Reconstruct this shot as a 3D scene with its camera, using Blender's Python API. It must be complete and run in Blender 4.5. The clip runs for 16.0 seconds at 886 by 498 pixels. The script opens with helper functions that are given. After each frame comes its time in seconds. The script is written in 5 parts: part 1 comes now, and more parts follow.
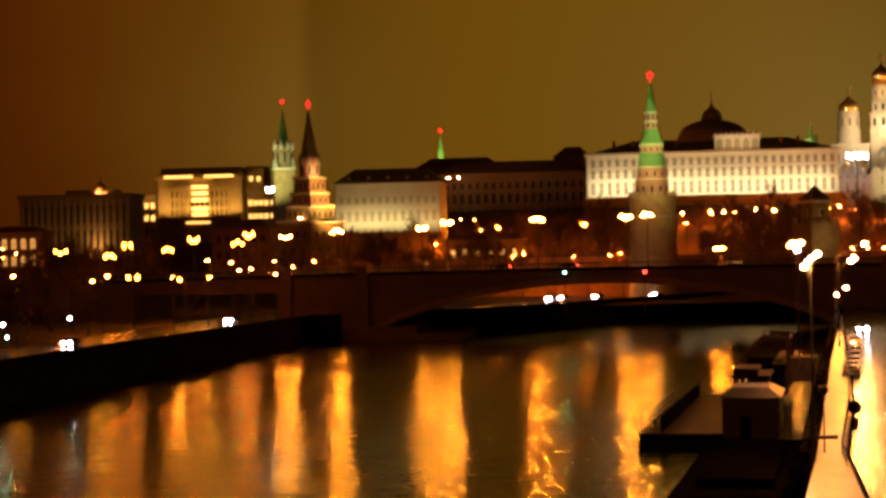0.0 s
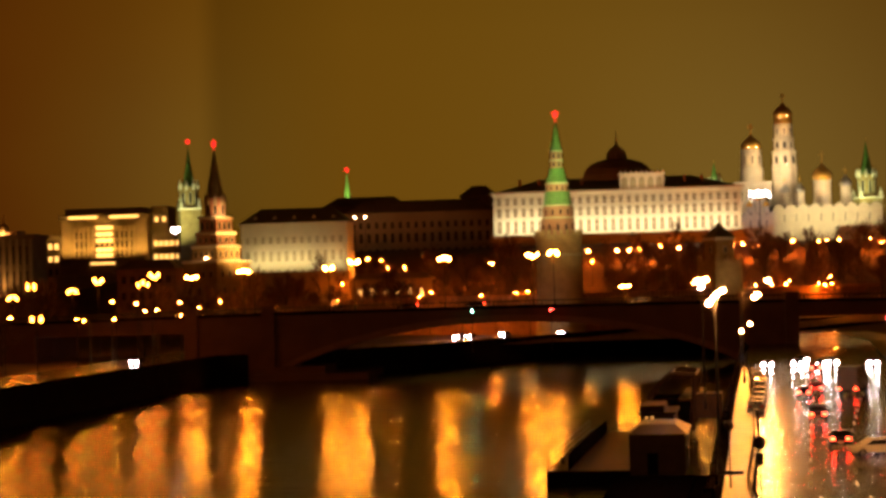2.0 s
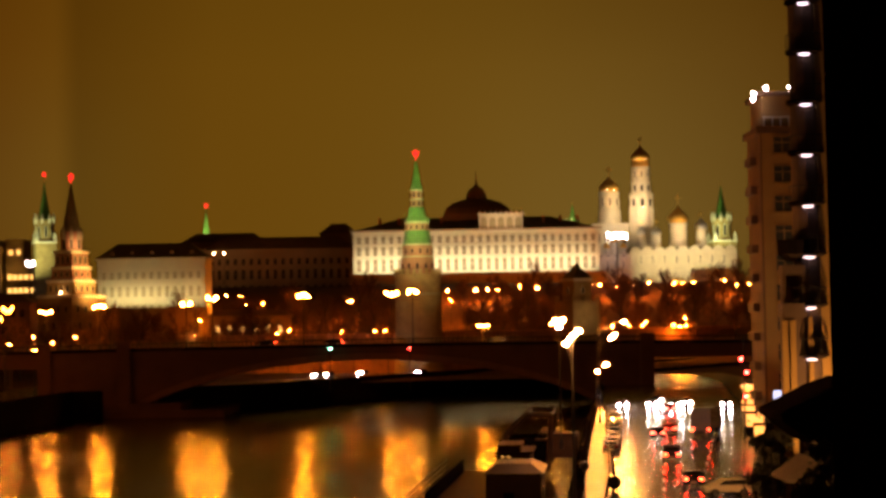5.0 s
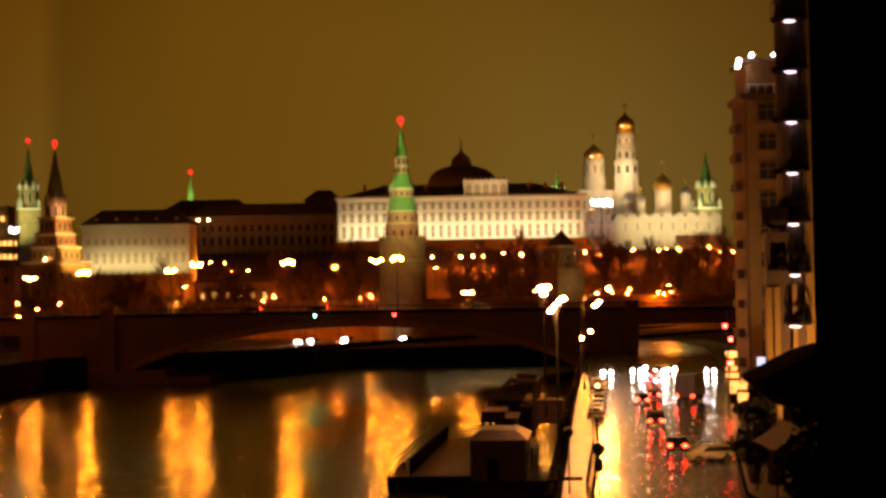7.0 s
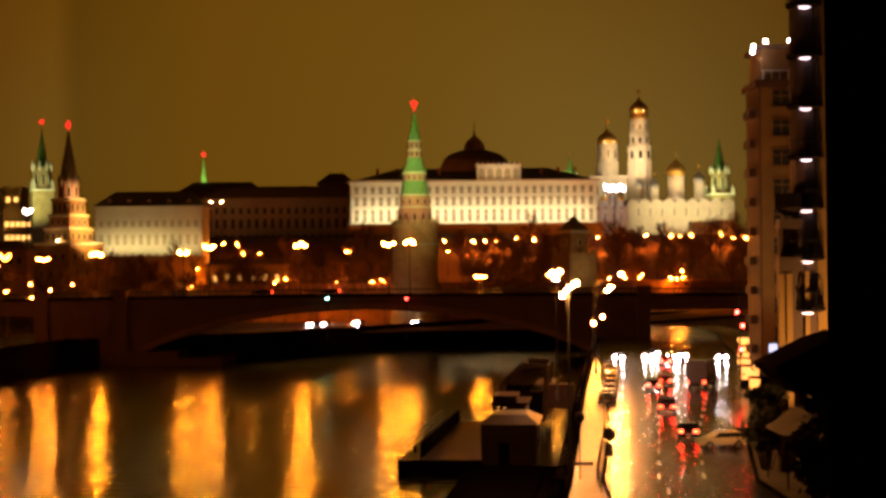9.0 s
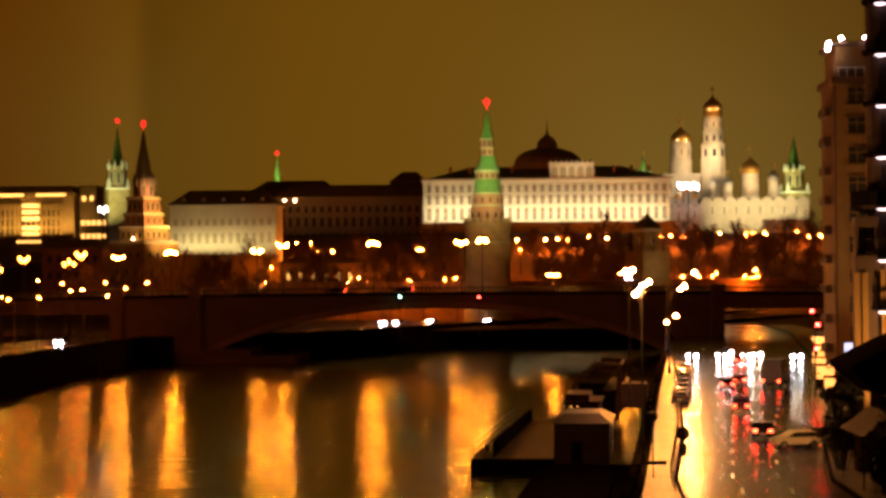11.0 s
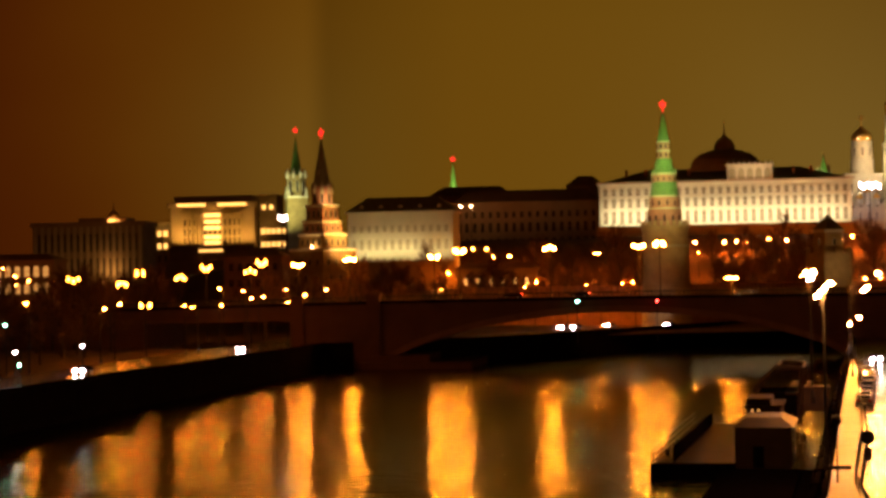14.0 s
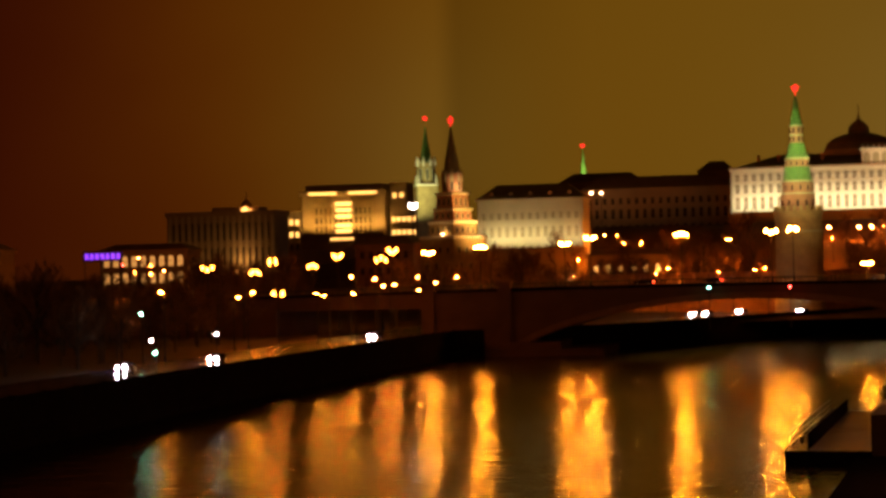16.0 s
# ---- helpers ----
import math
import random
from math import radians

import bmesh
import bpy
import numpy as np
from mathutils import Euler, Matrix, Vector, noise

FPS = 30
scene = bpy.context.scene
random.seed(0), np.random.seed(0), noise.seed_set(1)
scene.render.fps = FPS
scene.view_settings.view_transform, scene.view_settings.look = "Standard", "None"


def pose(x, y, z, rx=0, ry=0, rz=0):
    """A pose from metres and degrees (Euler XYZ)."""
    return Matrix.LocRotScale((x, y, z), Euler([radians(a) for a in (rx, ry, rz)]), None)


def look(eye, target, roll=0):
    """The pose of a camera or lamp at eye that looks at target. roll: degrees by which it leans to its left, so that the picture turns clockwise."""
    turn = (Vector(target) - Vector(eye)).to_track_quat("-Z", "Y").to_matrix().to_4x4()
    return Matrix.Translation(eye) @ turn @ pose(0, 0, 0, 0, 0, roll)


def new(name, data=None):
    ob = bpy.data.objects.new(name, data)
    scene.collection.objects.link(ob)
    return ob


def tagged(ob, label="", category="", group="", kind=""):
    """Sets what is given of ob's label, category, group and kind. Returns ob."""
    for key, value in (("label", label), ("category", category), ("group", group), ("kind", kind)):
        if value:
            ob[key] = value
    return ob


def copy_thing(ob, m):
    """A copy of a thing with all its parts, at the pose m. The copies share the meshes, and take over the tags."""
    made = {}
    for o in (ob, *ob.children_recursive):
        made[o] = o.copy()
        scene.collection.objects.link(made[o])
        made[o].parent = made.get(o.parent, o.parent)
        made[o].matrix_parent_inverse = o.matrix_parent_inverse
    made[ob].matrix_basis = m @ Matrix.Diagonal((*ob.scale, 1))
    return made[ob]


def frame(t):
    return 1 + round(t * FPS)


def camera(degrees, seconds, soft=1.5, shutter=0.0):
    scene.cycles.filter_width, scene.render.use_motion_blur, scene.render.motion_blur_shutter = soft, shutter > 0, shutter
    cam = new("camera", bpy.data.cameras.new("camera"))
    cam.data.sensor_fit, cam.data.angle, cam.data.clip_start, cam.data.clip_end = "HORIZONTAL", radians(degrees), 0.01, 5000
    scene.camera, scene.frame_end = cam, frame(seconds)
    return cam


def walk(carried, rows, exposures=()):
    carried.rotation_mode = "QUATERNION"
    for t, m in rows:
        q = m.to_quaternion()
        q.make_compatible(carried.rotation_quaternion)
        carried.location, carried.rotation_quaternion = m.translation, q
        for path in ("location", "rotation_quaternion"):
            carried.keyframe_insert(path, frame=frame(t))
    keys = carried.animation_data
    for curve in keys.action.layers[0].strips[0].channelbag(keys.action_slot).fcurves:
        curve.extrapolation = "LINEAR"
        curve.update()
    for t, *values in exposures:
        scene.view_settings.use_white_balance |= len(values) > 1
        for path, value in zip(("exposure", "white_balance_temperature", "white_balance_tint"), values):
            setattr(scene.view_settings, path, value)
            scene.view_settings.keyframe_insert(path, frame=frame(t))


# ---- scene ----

# ---------------------------------------------------------------- camera
EYE = (0.0, 0.0, 19.5)
# seconds, heading to the left, pitch up, roll of the picture (degrees)
TURNS = [
    (0.0, 7.306, 0.169, 1.217),
    (0.5, 6.799, 0.426, 1.513),
    (1.0, 5.970, 0.716, 1.649),
    (1.5, 5.085, 0.989, 1.695),
    (2.0, 4.390, 1.313, 1.610),
    (2.5, 3.650, 1.704, 1.685),
    (3.0, 2.780, 2.108, 1.660),
    (3.5, 1.945, 2.407, 1.403),
    (4.0, 1.203, 2.631, 1.219),
    (4.5, 0.500, 2.623, 1.090),
    (5.0, 0.000, 2.403, 1.000),
    (7.5, -0.456, 1.165, 0.947),
    (8.0, -0.427, 0.999, 0.953),
    (8.5, -0.309, 0.911, 0.714),
    (11.0, 2.193, 0.842, 0.465),
    (11.5, 3.272, 0.983, 0.655),
    (12.0, 4.110, 1.092, 0.916),
    (12.5, 4.941, 1.111, 1.349),
    (13.0, 5.773, 1.081, 1.700),
    (13.5, 6.643, 1.027, 1.555),
    (14.0, 7.672, 1.066, 1.074),
    (14.5, 8.840, 1.077, 0.964),
    (15.0, 9.870, 1.015, 1.040),
    (15.5, 10.826, 0.905, 1.069),
    (16.0, 11.721, 0.755, 1.369),
]


def turn(heading, pitch, roll):
    return pose(*EYE, 0, 0, heading) @ pose(0, 0, 0, 90 + pitch) @ pose(0, 0, 0, 0, 0, -roll)


cam = camera(27.0, 16.0, soft=3.3)
walk(cam, [(t, turn(h, p, r)) for t, h, p, r in TURNS], exposures=((0.0, 0.32, 7600.0, 36.0), (5.0, 0.22, 7600.0, 36.0), (16.0, 0.28, 7600.0, 36.0)))

# ---------------------------------------------------------------- night sky lit by the city
world = bpy.data.worlds.new("night_sky")
scene.world = world
world.use_nodes = True
wn, wl = world.node_tree.nodes, world.node_tree.links
wn.clear()


def wmath(op, a, b=None):
    n = wn.new("ShaderNodeMath")
    n.operation = op
    for i, v in enumerate((a, b)):
        if v is None:
            continue
        if isinstance(v, (int, float)):
            n.inputs[i].default_value = v
        else:
            wl.new(v, n.inputs[i])
    return n.outputs[0]


wco = wn.new("ShaderNodeTexCoord")
wsep = wn.new("ShaderNodeSeparateXYZ")
wl.new(wco.outputs["Generated"], wsep.inputs[0])
azim = wmath("ARCTAN2", wsep.outputs[0], wsep.outputs[1])
wnoise = wn.new("ShaderNodeTexNoise")
wnoise.inputs["Scale"].default_value = 5.0
wnoise.inputs["Detail"].default_value = 3.0
wl.new(wco.outputs["Generated"], wnoise.inputs["Vector"])
bearing = azim
azim = wmath("ADD", azim, wmath("MULTIPLY", wmath("SUBTRACT", wnoise.outputs[0], 0.5), 0.10))
wramp = wn.new("ShaderNodeValToRGB")
wl.new(wmath("DIVIDE", wmath("ADD", azim, 0.5), 1.0), wramp.inputs[0])
wramp.color_ramp.interpolation = "B_SPLINE"
stops = [(0.0, (0.018, 0.0023, 0.0004)), (0.10, (0.033, 0.0046, 0.0005)), (0.20, (0.072, 0.020, 0.0008)), (0.33, (0.102, 0.051, 0.0032)),
         (0.52, (0.110, 0.060, 0.0042)), (0.66, (0.074, 0.035, 0.0022)), (0.80, (0.045, 0.016, 0.0012)), (1.0, (0.02, 0.006, 0.0008))]
wel = wramp.color_ramp.elements
wel[0].position, wel[0].color = stops[0][0], (*stops[0][1], 1)
wel[1].position, wel[1].color = stops[-1][0], (*stops[-1][1], 1)
for p, c in stops[1:-1]:
    wel.new(p).color = (*c, 1)
welev = wn.new("ShaderNodeMapRange")
welev.inputs[1].default_value, welev.inputs[2].default_value = 0.14, 0.50
welev.inputs[3].default_value, welev.inputs[4].default_value = 1.0, 0.22
wl.new(wsep.outputs[2], welev.inputs[0])


def mist_lobe(base, az, el, power, colour):
    """Mist over the city, brighter round the floodlit quarter."""
    dot = wn.new("ShaderNodeVectorMath")
    dot.operation = "DOT_PRODUCT"
    wl.new(wco.outputs["Generated"], dot.inputs[0])
    a, e = radians(az), radians(el)
    dot.inputs[1].default_value = (math.sin(a) * math.cos(e), math.cos(a) * math.cos(e), math.sin(e))
    lobe = wmath("POWER", wmath("MAXIMUM", dot.outputs["Value"], 0.0), power)
    mix = wn.new("ShaderNodeMix")
    mix.data_type, mix.blend_type = "RGBA", "ADD"
    wl.new(lobe, mix.inputs[0])
    wl.new(base, mix.inputs[6])
    mix.inputs[7].default_value = (*colour, 1)
    return mix.outputs[2]


sky = mist_lobe(wramp.outputs[0], 6, 2.5, 160, (0.034, 0.036, 0.010))
sky = mist_lobe(sky, -12.3, 4, 500, (0.014, 0.020, 0.004))


def beam(level):
    """Floodlit mist above the gate tower: brighter on one side of the spire, in its shadow on the other."""
    off = wmath("SUBTRACT", bearing, -0.1985)
    past = wn.new("ShaderNodeMapRange")
    past.interpolation_type = "SMOOTHSTEP"
    past.inputs[1].default_value, past.inputs[2].default_value = -0.010, 0.006
    wl.new(off, past.inputs[0])
    dim = wmath("MULTIPLY", past.outputs[0], wmath("MAXIMUM", wmath("SUBTRACT", 1.0, wmath("DIVIDE", off, 0.075)), 0.0))
    lit = wmath("MULTIPLY", wmath("SUBTRACT", 1.0, past.outputs[0]), wmath("MAXIMUM", wmath("ADD", 1.0, wmath("DIVIDE", off, 0.05)), 0.0))
    gain = wmath("SUBTRACT", wmath("ADD", 1.0, wmath("MULTIPLY", lit, 0.10)), wmath("MULTIPLY", dim, 0.22))
    return wmath("MULTIPLY", level, gain)


wbg = wn.new("ShaderNodeBackground")
wl.new(sky, wbg.inputs[0])
wl.new(beam(welev.outputs[0]), wbg.inputs[1])
wout = wn.new("ShaderNodeOutputWorld")
wl.new(wbg.outputs[0], wout.inputs[0])


# ---------------------------------------------------------------- floodlights and their lamps
WARM, CREAM, WHITE, ORANGE, GREENISH, AMBER = (1.0, 0.72, 0.34), (1.0, 0.86, 0.50), (1.0, 0.93, 0.80), (1.0, 0.50, 0.13), (0.78, 1.0, 0.45), (1.0, 0.56, 0.17)


def flood(eye, target, watts, colour, length, width=1.0, spread=100):
    """A row of floodlights: an area lamp as long as the row."""
    la = bpy.data.lights.new("floodlight_row", "AREA")
    la.shape, la.size, la.size_y, la.energy, la.color = "RECTANGLE", length, width, watts, colour
    la.spread = radians(spread)
    ob = new("floodlight_row", la)
    ob.matrix_world = look(eye, target)
    return ob


flood((15, 851, 45.0), (15, 860, 52), 9800, (0.94, 0.94, 0.60), 112, 1.0, 130)        # palace front
flood((28, 853, 66.0), (28, 860, 70), 260, CREAM, 18, 0.6, 130)           # palace attic
flood((-114, 714.5, 30), (-114, 721, 37), 1500, (0.95, 0.90, 0.42), 40, 1.0, 130)        # armoury
flood((-16, 456, 18), (-7.8, 560, 54), 2300, GREENISH, 2, 1, 20)           # round tower
flood((2, 456, 18), (-7.8, 560, 44), 850, (1.0, 0.84, 0.36), 2, 1, 24)
flood((-84, 622, 16), (-131, 650, 41), 2700, (1.0, 0.62, 0.16), 3, 1, 24)             # gate tower
flood((-140, 636, 33.5), (-135, 648, 40), 60, AMBER, 6, 0.5, 110)
flood((92, 915, 62), (104, 960, 84), 2000, (1.0, 0.80, 0.46), 8, 2, 50)              # bell tower
flood((86, 930, 62), (87, 962, 76), 850, CREAM, 8, 2, 80)                # belfry
flood((121, 912, 47), (121, 931, 54), 3700, (0.98, 0.90, 0.46), 48, 1, 130)            # cathedral
flood((121, 908, 61), (121, 944, 68), 1500, CREAM, 44, 1, 70)              # cathedral domes
flood((160, 1118, 50), (174, 1150, 82), 4200, GREENISH, 8, 2, 60)        # clock tower
flood((-226, 988, 40), (-220, 1020, 78), 3600, GREENISH, 8, 2, 60)       # trinity tower
flood((73, 1096, 62), (79, 1120, 84), 2600, GREENISH, 6, 1, 60)           # pale tower
flood((-152, 1178, 66), (-154, 1200, 86), 4500, GREENISH, 8, 2, 60)       # far tower
flood((-343, 1291, 50.2), (-343, 1300, 70), 6500, (1.0, 0.58, 0.13), 66, 1, 120)      # hotel
flood((-127.5, 644.5, 48.6), (-131, 650, 55), 260, WARM, 3, 0.4, 130)         # octagon of the gate tower
flood((55, 626, 10), (46.5, 645, 29), 110, WARM, 2, 1, 50)                # small wall tower
flood((103.7, 952.6, 93.6), (103.7, 956.5, 108), 200, AMBER, 5, 0.5, 110)   # dome of the bell tower
flood((87.2, 955.0, 79.2), (87.2, 958.5, 93), 130, AMBER, 5, 0.5, 110)     # dome of the belfry
flood((120.4, 933.5, 60.5), (120.4, 938, 75), 200, AMBER, 5, 0.5, 110)     # dome of the cathedral
flood((-321.5, 998.3, 57.4), (-321.5, 1002, 64), 260, AMBER, 3, 0.5, 120)  # cupola
flood((-322, 994, 24), (-322, 1000, 42), 420, AMBER, 9, 0.6, 110)          # library bays
flood((-337, 990, 22), (-337, 1000, 40), 450, AMBER, 62, 1, 120)          # library
flood((43, 210, 9), (42.5, 221, 28), 300, WARM, 3, 0.5, 80)              # apartment house
flood((26.2, 127.5, 6), (26.6, 130.3, 22), 950, AMBER, 0.6, 0.4, 60)       # near corner pier

# ---------------------------------------------------------------- materials
MATS = {}


def mat(name, colour, rough=0.7, metal=0.0, vary=0.25, scale=0.6, bump=0.0, fine=8.0, spec=0.4):
    """A surface with stains at one scale and grain at another."""
    m = bpy.data.materials.new(name)
    m.use_nodes = True
    nt = m.node_tree
    b = nt.nodes["Principled BSDF"]
    b.inputs["Roughness"].default_value, b.inputs["Metallic"].default_value = rough, metal
    b.inputs["Specular IOR Level"].default_value = spec
    co = nt.nodes.new("ShaderNodeTexCoord")
    n1, n2 = nt.nodes.new("ShaderNodeTexNoise"), nt.nodes.new("ShaderNodeTexNoise")
    n1.inputs["Scale"].default_value, n2.inputs["Scale"].default_value = scale, fine
    n1.inputs["Detail"].default_value, n2.inputs["Detail"].default_value = 4, 3
    for n in (n1, n2):
        nt.links.new(co.outputs["Object"], n.inputs["Vector"])
    mx = nt.nodes.new("ShaderNodeMix")
    mx.inputs[0].default_value = 0.35
    nt.links.new(n1.outputs[0], mx.inputs[2])
    nt.links.new(n2.outputs[0], mx.inputs[3])
    oi = nt.nodes.new("ShaderNodeObjectInfo")
    ad = nt.nodes.new("ShaderNodeMath")
    ad.operation = "MULTIPLY_ADD"
    nt.links.new(oi.outputs["Random"], ad.inputs[0])
    ad.inputs[1].default_value = 0.12
    nt.links.new(mx.outputs[0], ad.inputs[2])
    ra = nt.nodes.new("ShaderNodeValToRGB")
    nt.links.new(ad.outputs[0], ra.inputs[0])
    lo, hi = [c * (1 - vary) for c in colour], [min(1, c * (1 + vary)) for c in colour]
    ra.color_ramp.elements[0].position, ra.color_ramp.elements[0].color = 0.33, (*lo, 1)
    ra.color_ramp.elements[1].position, ra.color_ramp.elements[1].color = 0.75, (*hi, 1)
    nt.links.new(ra.outputs[0], b.inputs["Base Color"])
    if bump:
        bp = nt.nodes.new("ShaderNodeBump")
        bp.inputs["Strength"].default_value, bp.inputs["Distance"].default_value = bump, 0.05
        nt.links.new(n2.outputs[0], bp.inputs["Height"])
        nt.links.new(bp.outputs[0], b.inputs["Normal"])
    MATS[name] = m
    return m


def glow(name, colour, strength, base=(0.8, 0.8, 0.8)):
    m = bpy.data.materials.new(name)
    m.use_nodes = True
    b = m.node_tree.nodes["Principled BSDF"]
    b.inputs["Base Color"].default_value = (*base, 1)
    b.inputs["Emission Color"].default_value = (*colour, 1)
    b.inputs["Emission Strength"].default_value = strength
    return m


STUCCO = mat("cream_stucco", (0.70, 0.67, 0.50), 0.8, vary=0.12, scale=0.15)
STUCCO_Y = mat("yellow_stucco", (0.62, 0.50, 0.28), 0.8, vary=0.14, scale=0.15)
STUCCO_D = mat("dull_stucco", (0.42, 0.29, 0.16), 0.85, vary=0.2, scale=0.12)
WHITE_STONE = mat("white_stone", (0.70, 0.67, 0.50), 0.7, vary=0.15, scale=0.3)
BRICK = mat("red_brick", (0.34, 0.16, 0.09), 0.85, vary=0.3, scale=0.4, bump=0.3)
BRICK_TAN = mat("weathered_brick", (0.33, 0.24, 0.10), 0.85, vary=0.3, scale=0.4, bump=0.3)
GREEN_TILE = mat("green_glazed_tile", (0.06, 0.17, 0.035), 0.5, vary=0.35, scale=0.8, fine=5)
GREEN_ROOF = mat("dark_green_roof", (0.17, 0.16, 0.075), 0.6, vary=0.25, scale=0.2)
BROWN_ROOF = mat("brown_sheet_roof", (0.20, 0.12, 0.06), 0.55, vary=0.25, scale=0.2)
GOLD = mat("gilt_copper", (0.95, 0.62, 0.16), 0.6, 1.0, vary=0.1, scale=0.5)
SILVER = mat("silvered_dome", (0.55, 0.58, 0.52), 0.35, 0.8, vary=0.1, scale=0.5)
DARK_IRON = mat("dark_iron", (0.03, 0.028, 0.025), 0.5, 0.6, vary=0.3, scale=2)
# Much darker than real granite: the night shade is put into the colour.
GRANITE = mat("shade_black_granite", (0.010, 0.008, 0.006), 0.9, vary=0.3, scale=0.4, bump=0.3, spec=0.0)
BAND_STONE = mat("yellowed_limestone", (0.36, 0.33, 0.19), 0.75, vary=0.2, scale=0.4)
RIB_STONE = mat("pale_red_granite", (0.17, 0.08, 0.05), 0.7, vary=0.3, scale=0.3, bump=0.2)
BAY_WALL = mat("brown_bay_render", (0.06, 0.034, 0.02), 0.85, vary=0.3, scale=0.4)
BRIDGE_STONE = mat("bridge_granite", (0.095, 0.042, 0.028), 0.75, vary=0.3, scale=0.2, bump=0.2)
ASPHALT = mat("wet_asphalt", (0.045, 0.042, 0.04), 0.22, vary=0.4, scale=0.25, bump=0.9, fine=1.6, spec=0.6)
PAVING = mat("wet_paving", (0.17, 0.145, 0.12), 0.36, vary=0.5, scale=0.5, bump=0.8, fine=1.8, spec=0.5)
EARTH = mat("winter_ground", (0.07, 0.036, 0.018), 0.95, vary=0.4, scale=0.05, fine=0.8)
GRASS = mat("winter_slope", (0.11, 0.055, 0.024), 0.95, vary=0.4, scale=0.06, fine=0.9)
BARK = mat("dark_bark", (0.05, 0.038, 0.026), 0.9, vary=0.3, scale=2)
TWIG = mat("bare_twigs", (0.14, 0.07, 0.035), 0.9, vary=0.3, scale=1)
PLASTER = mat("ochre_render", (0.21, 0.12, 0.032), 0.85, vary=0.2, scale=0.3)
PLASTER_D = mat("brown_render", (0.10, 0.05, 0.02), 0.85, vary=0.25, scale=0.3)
# Near-black base colour carries the lack of light on these walls.
DARK_WALL = mat("shade_black_render", (0.010, 0.007, 0.006), 0.95, vary=0.3, scale=0.3, spec=0.0)
# Darker than black paint, with no gloss: the barge's shade is in the colour.
HULL = mat("shade_black_hull_paint", (0.004, 0.003, 0.003), 0.95, vary=0.3, scale=0.6, spec=0.0)
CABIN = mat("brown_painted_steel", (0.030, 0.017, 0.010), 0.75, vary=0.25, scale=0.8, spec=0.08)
LEAF = mat("dark_evergreen_leaf", (0.025, 0.03, 0.014), 0.7, vary=0.4, scale=2)
DECKING = mat("wet_deck_planks", (0.026, 0.014, 0.006), 0.5, vary=0.5, scale=0.5, spec=0.12)
RUBBER = mat("tyre_rubber", (0.02, 0.02, 0.02), 0.8, vary=0.2)
CHROME = mat("wheel_alloy", (0.5, 0.5, 0.5), 0.3, 1.0, vary=0.1)
CAR_BLACK = mat("black_car_paint", (0.015, 0.015, 0.017), 0.15, vary=0.1)
CAR_WHITE = mat("pale_car_paint", (0.82, 0.78, 0.66), 0.2, vary=0.05)
CAR_GREY = mat("grey_car_paint", (0.18, 0.18, 0.18), 0.2, 0.4, vary=0.1)
CAR_RED = mat("dark_red_car_paint", (0.14, 0.02, 0.015), 0.2, vary=0.1)
PALE_PAINT = mat("pale_paint", (0.62, 0.60, 0.52), 0.5, vary=0.15)
AWNING = mat("canvas_awning", (0.06, 0.04, 0.025), 0.85, vary=0.2, scale=1)
GLASS = mat("dark_window_glass", (0.03, 0.032, 0.03), 0.08, vary=0.1, spec=0.8)
LAMP_O = glow("sodium_lamp", (1.0, 0.29, 0.018), 620)
LAMP_Y = glow("warm_lamp", (1.0, 0.25, 0.025), 900)
LAMP_DIM = glow("dim_sodium_lamp", (1.0, 0.25, 0.03), 260)
LAMP_CLUSTER = glow("soft_sodium_globe", (1.0, 0.27, 0.025), 42)
LAMP_ROAD = glow("bright_road_lamp", (1.0, 0.36, 0.05), 2400)
WIN_DIM = glow("dim_lit_window", (1.0, 0.5, 0.12), 0.5)
LAMP_NEAR = glow("near_road_lamp", (1.0, 0.46, 0.12), 2100)
ROOF_LAMP = glow("small_roof_lamp", (1.0, 0.66, 0.28), 45)
LAMP_HILL = glow("hillside_sodium_lamp", (1.0, 0.24, 0.018), 2100)
LAMP_PALE = glow("pale_post_lamp", (0.95, 0.95, 0.9), 40)
LAMP_W = glow("white_lamp", (0.93, 0.95, 1.0), 900)
HEAD = glow("headlight", (0.95, 0.95, 1.0), 170)
TAIL = glow("tail_light", (1.0, 0.03, 0.01), 40)
STAR_RED = glow("ruby_star", (1.0, 0.02, 0.015), 2.4, (0.2, 0.004, 0.004))
SIG_RED = glow("red_signal", (1.0, 0.03, 0.02), 60)
NEON = glow("violet_neon", (0.25, 0.05, 1.0), 1.2)
SIG_GREEN = glow("green_signal", (0.1, 1.0, 0.6), 40)
WIN_LIT = glow("lit_window", (1.0, 0.56, 0.13), 2.0)
SHOP = glow("lit_shop_window", (1.0, 0.42, 0.08), 1.8)
SCREEN = glow("lit_display", (0.45, 0.65, 1.0), 1.3)
FLOOD_WHITE = glow("dazzling_floodlight", (0.92, 0.96, 1.0), 17)
LED_BRIGHT = glow("roof_lamp_white", (0.85, 0.85, 1.0), 60)
SIG_DULL = mat("unlit_red_lens", (0.2, 0.01, 0.01), 0.2, vary=0.1)
LED = glow("balcony_lamp", (0.8, 0.78, 1.0), 2.2)
PANE_PALE = mat("curtained_window", (0.22, 0.17, 0.10), 0.4, vary=0.2)
PANE_FAINT = mat("pale_curtained_window", (0.42, 0.37, 0.23), 0.4, vary=0.2)


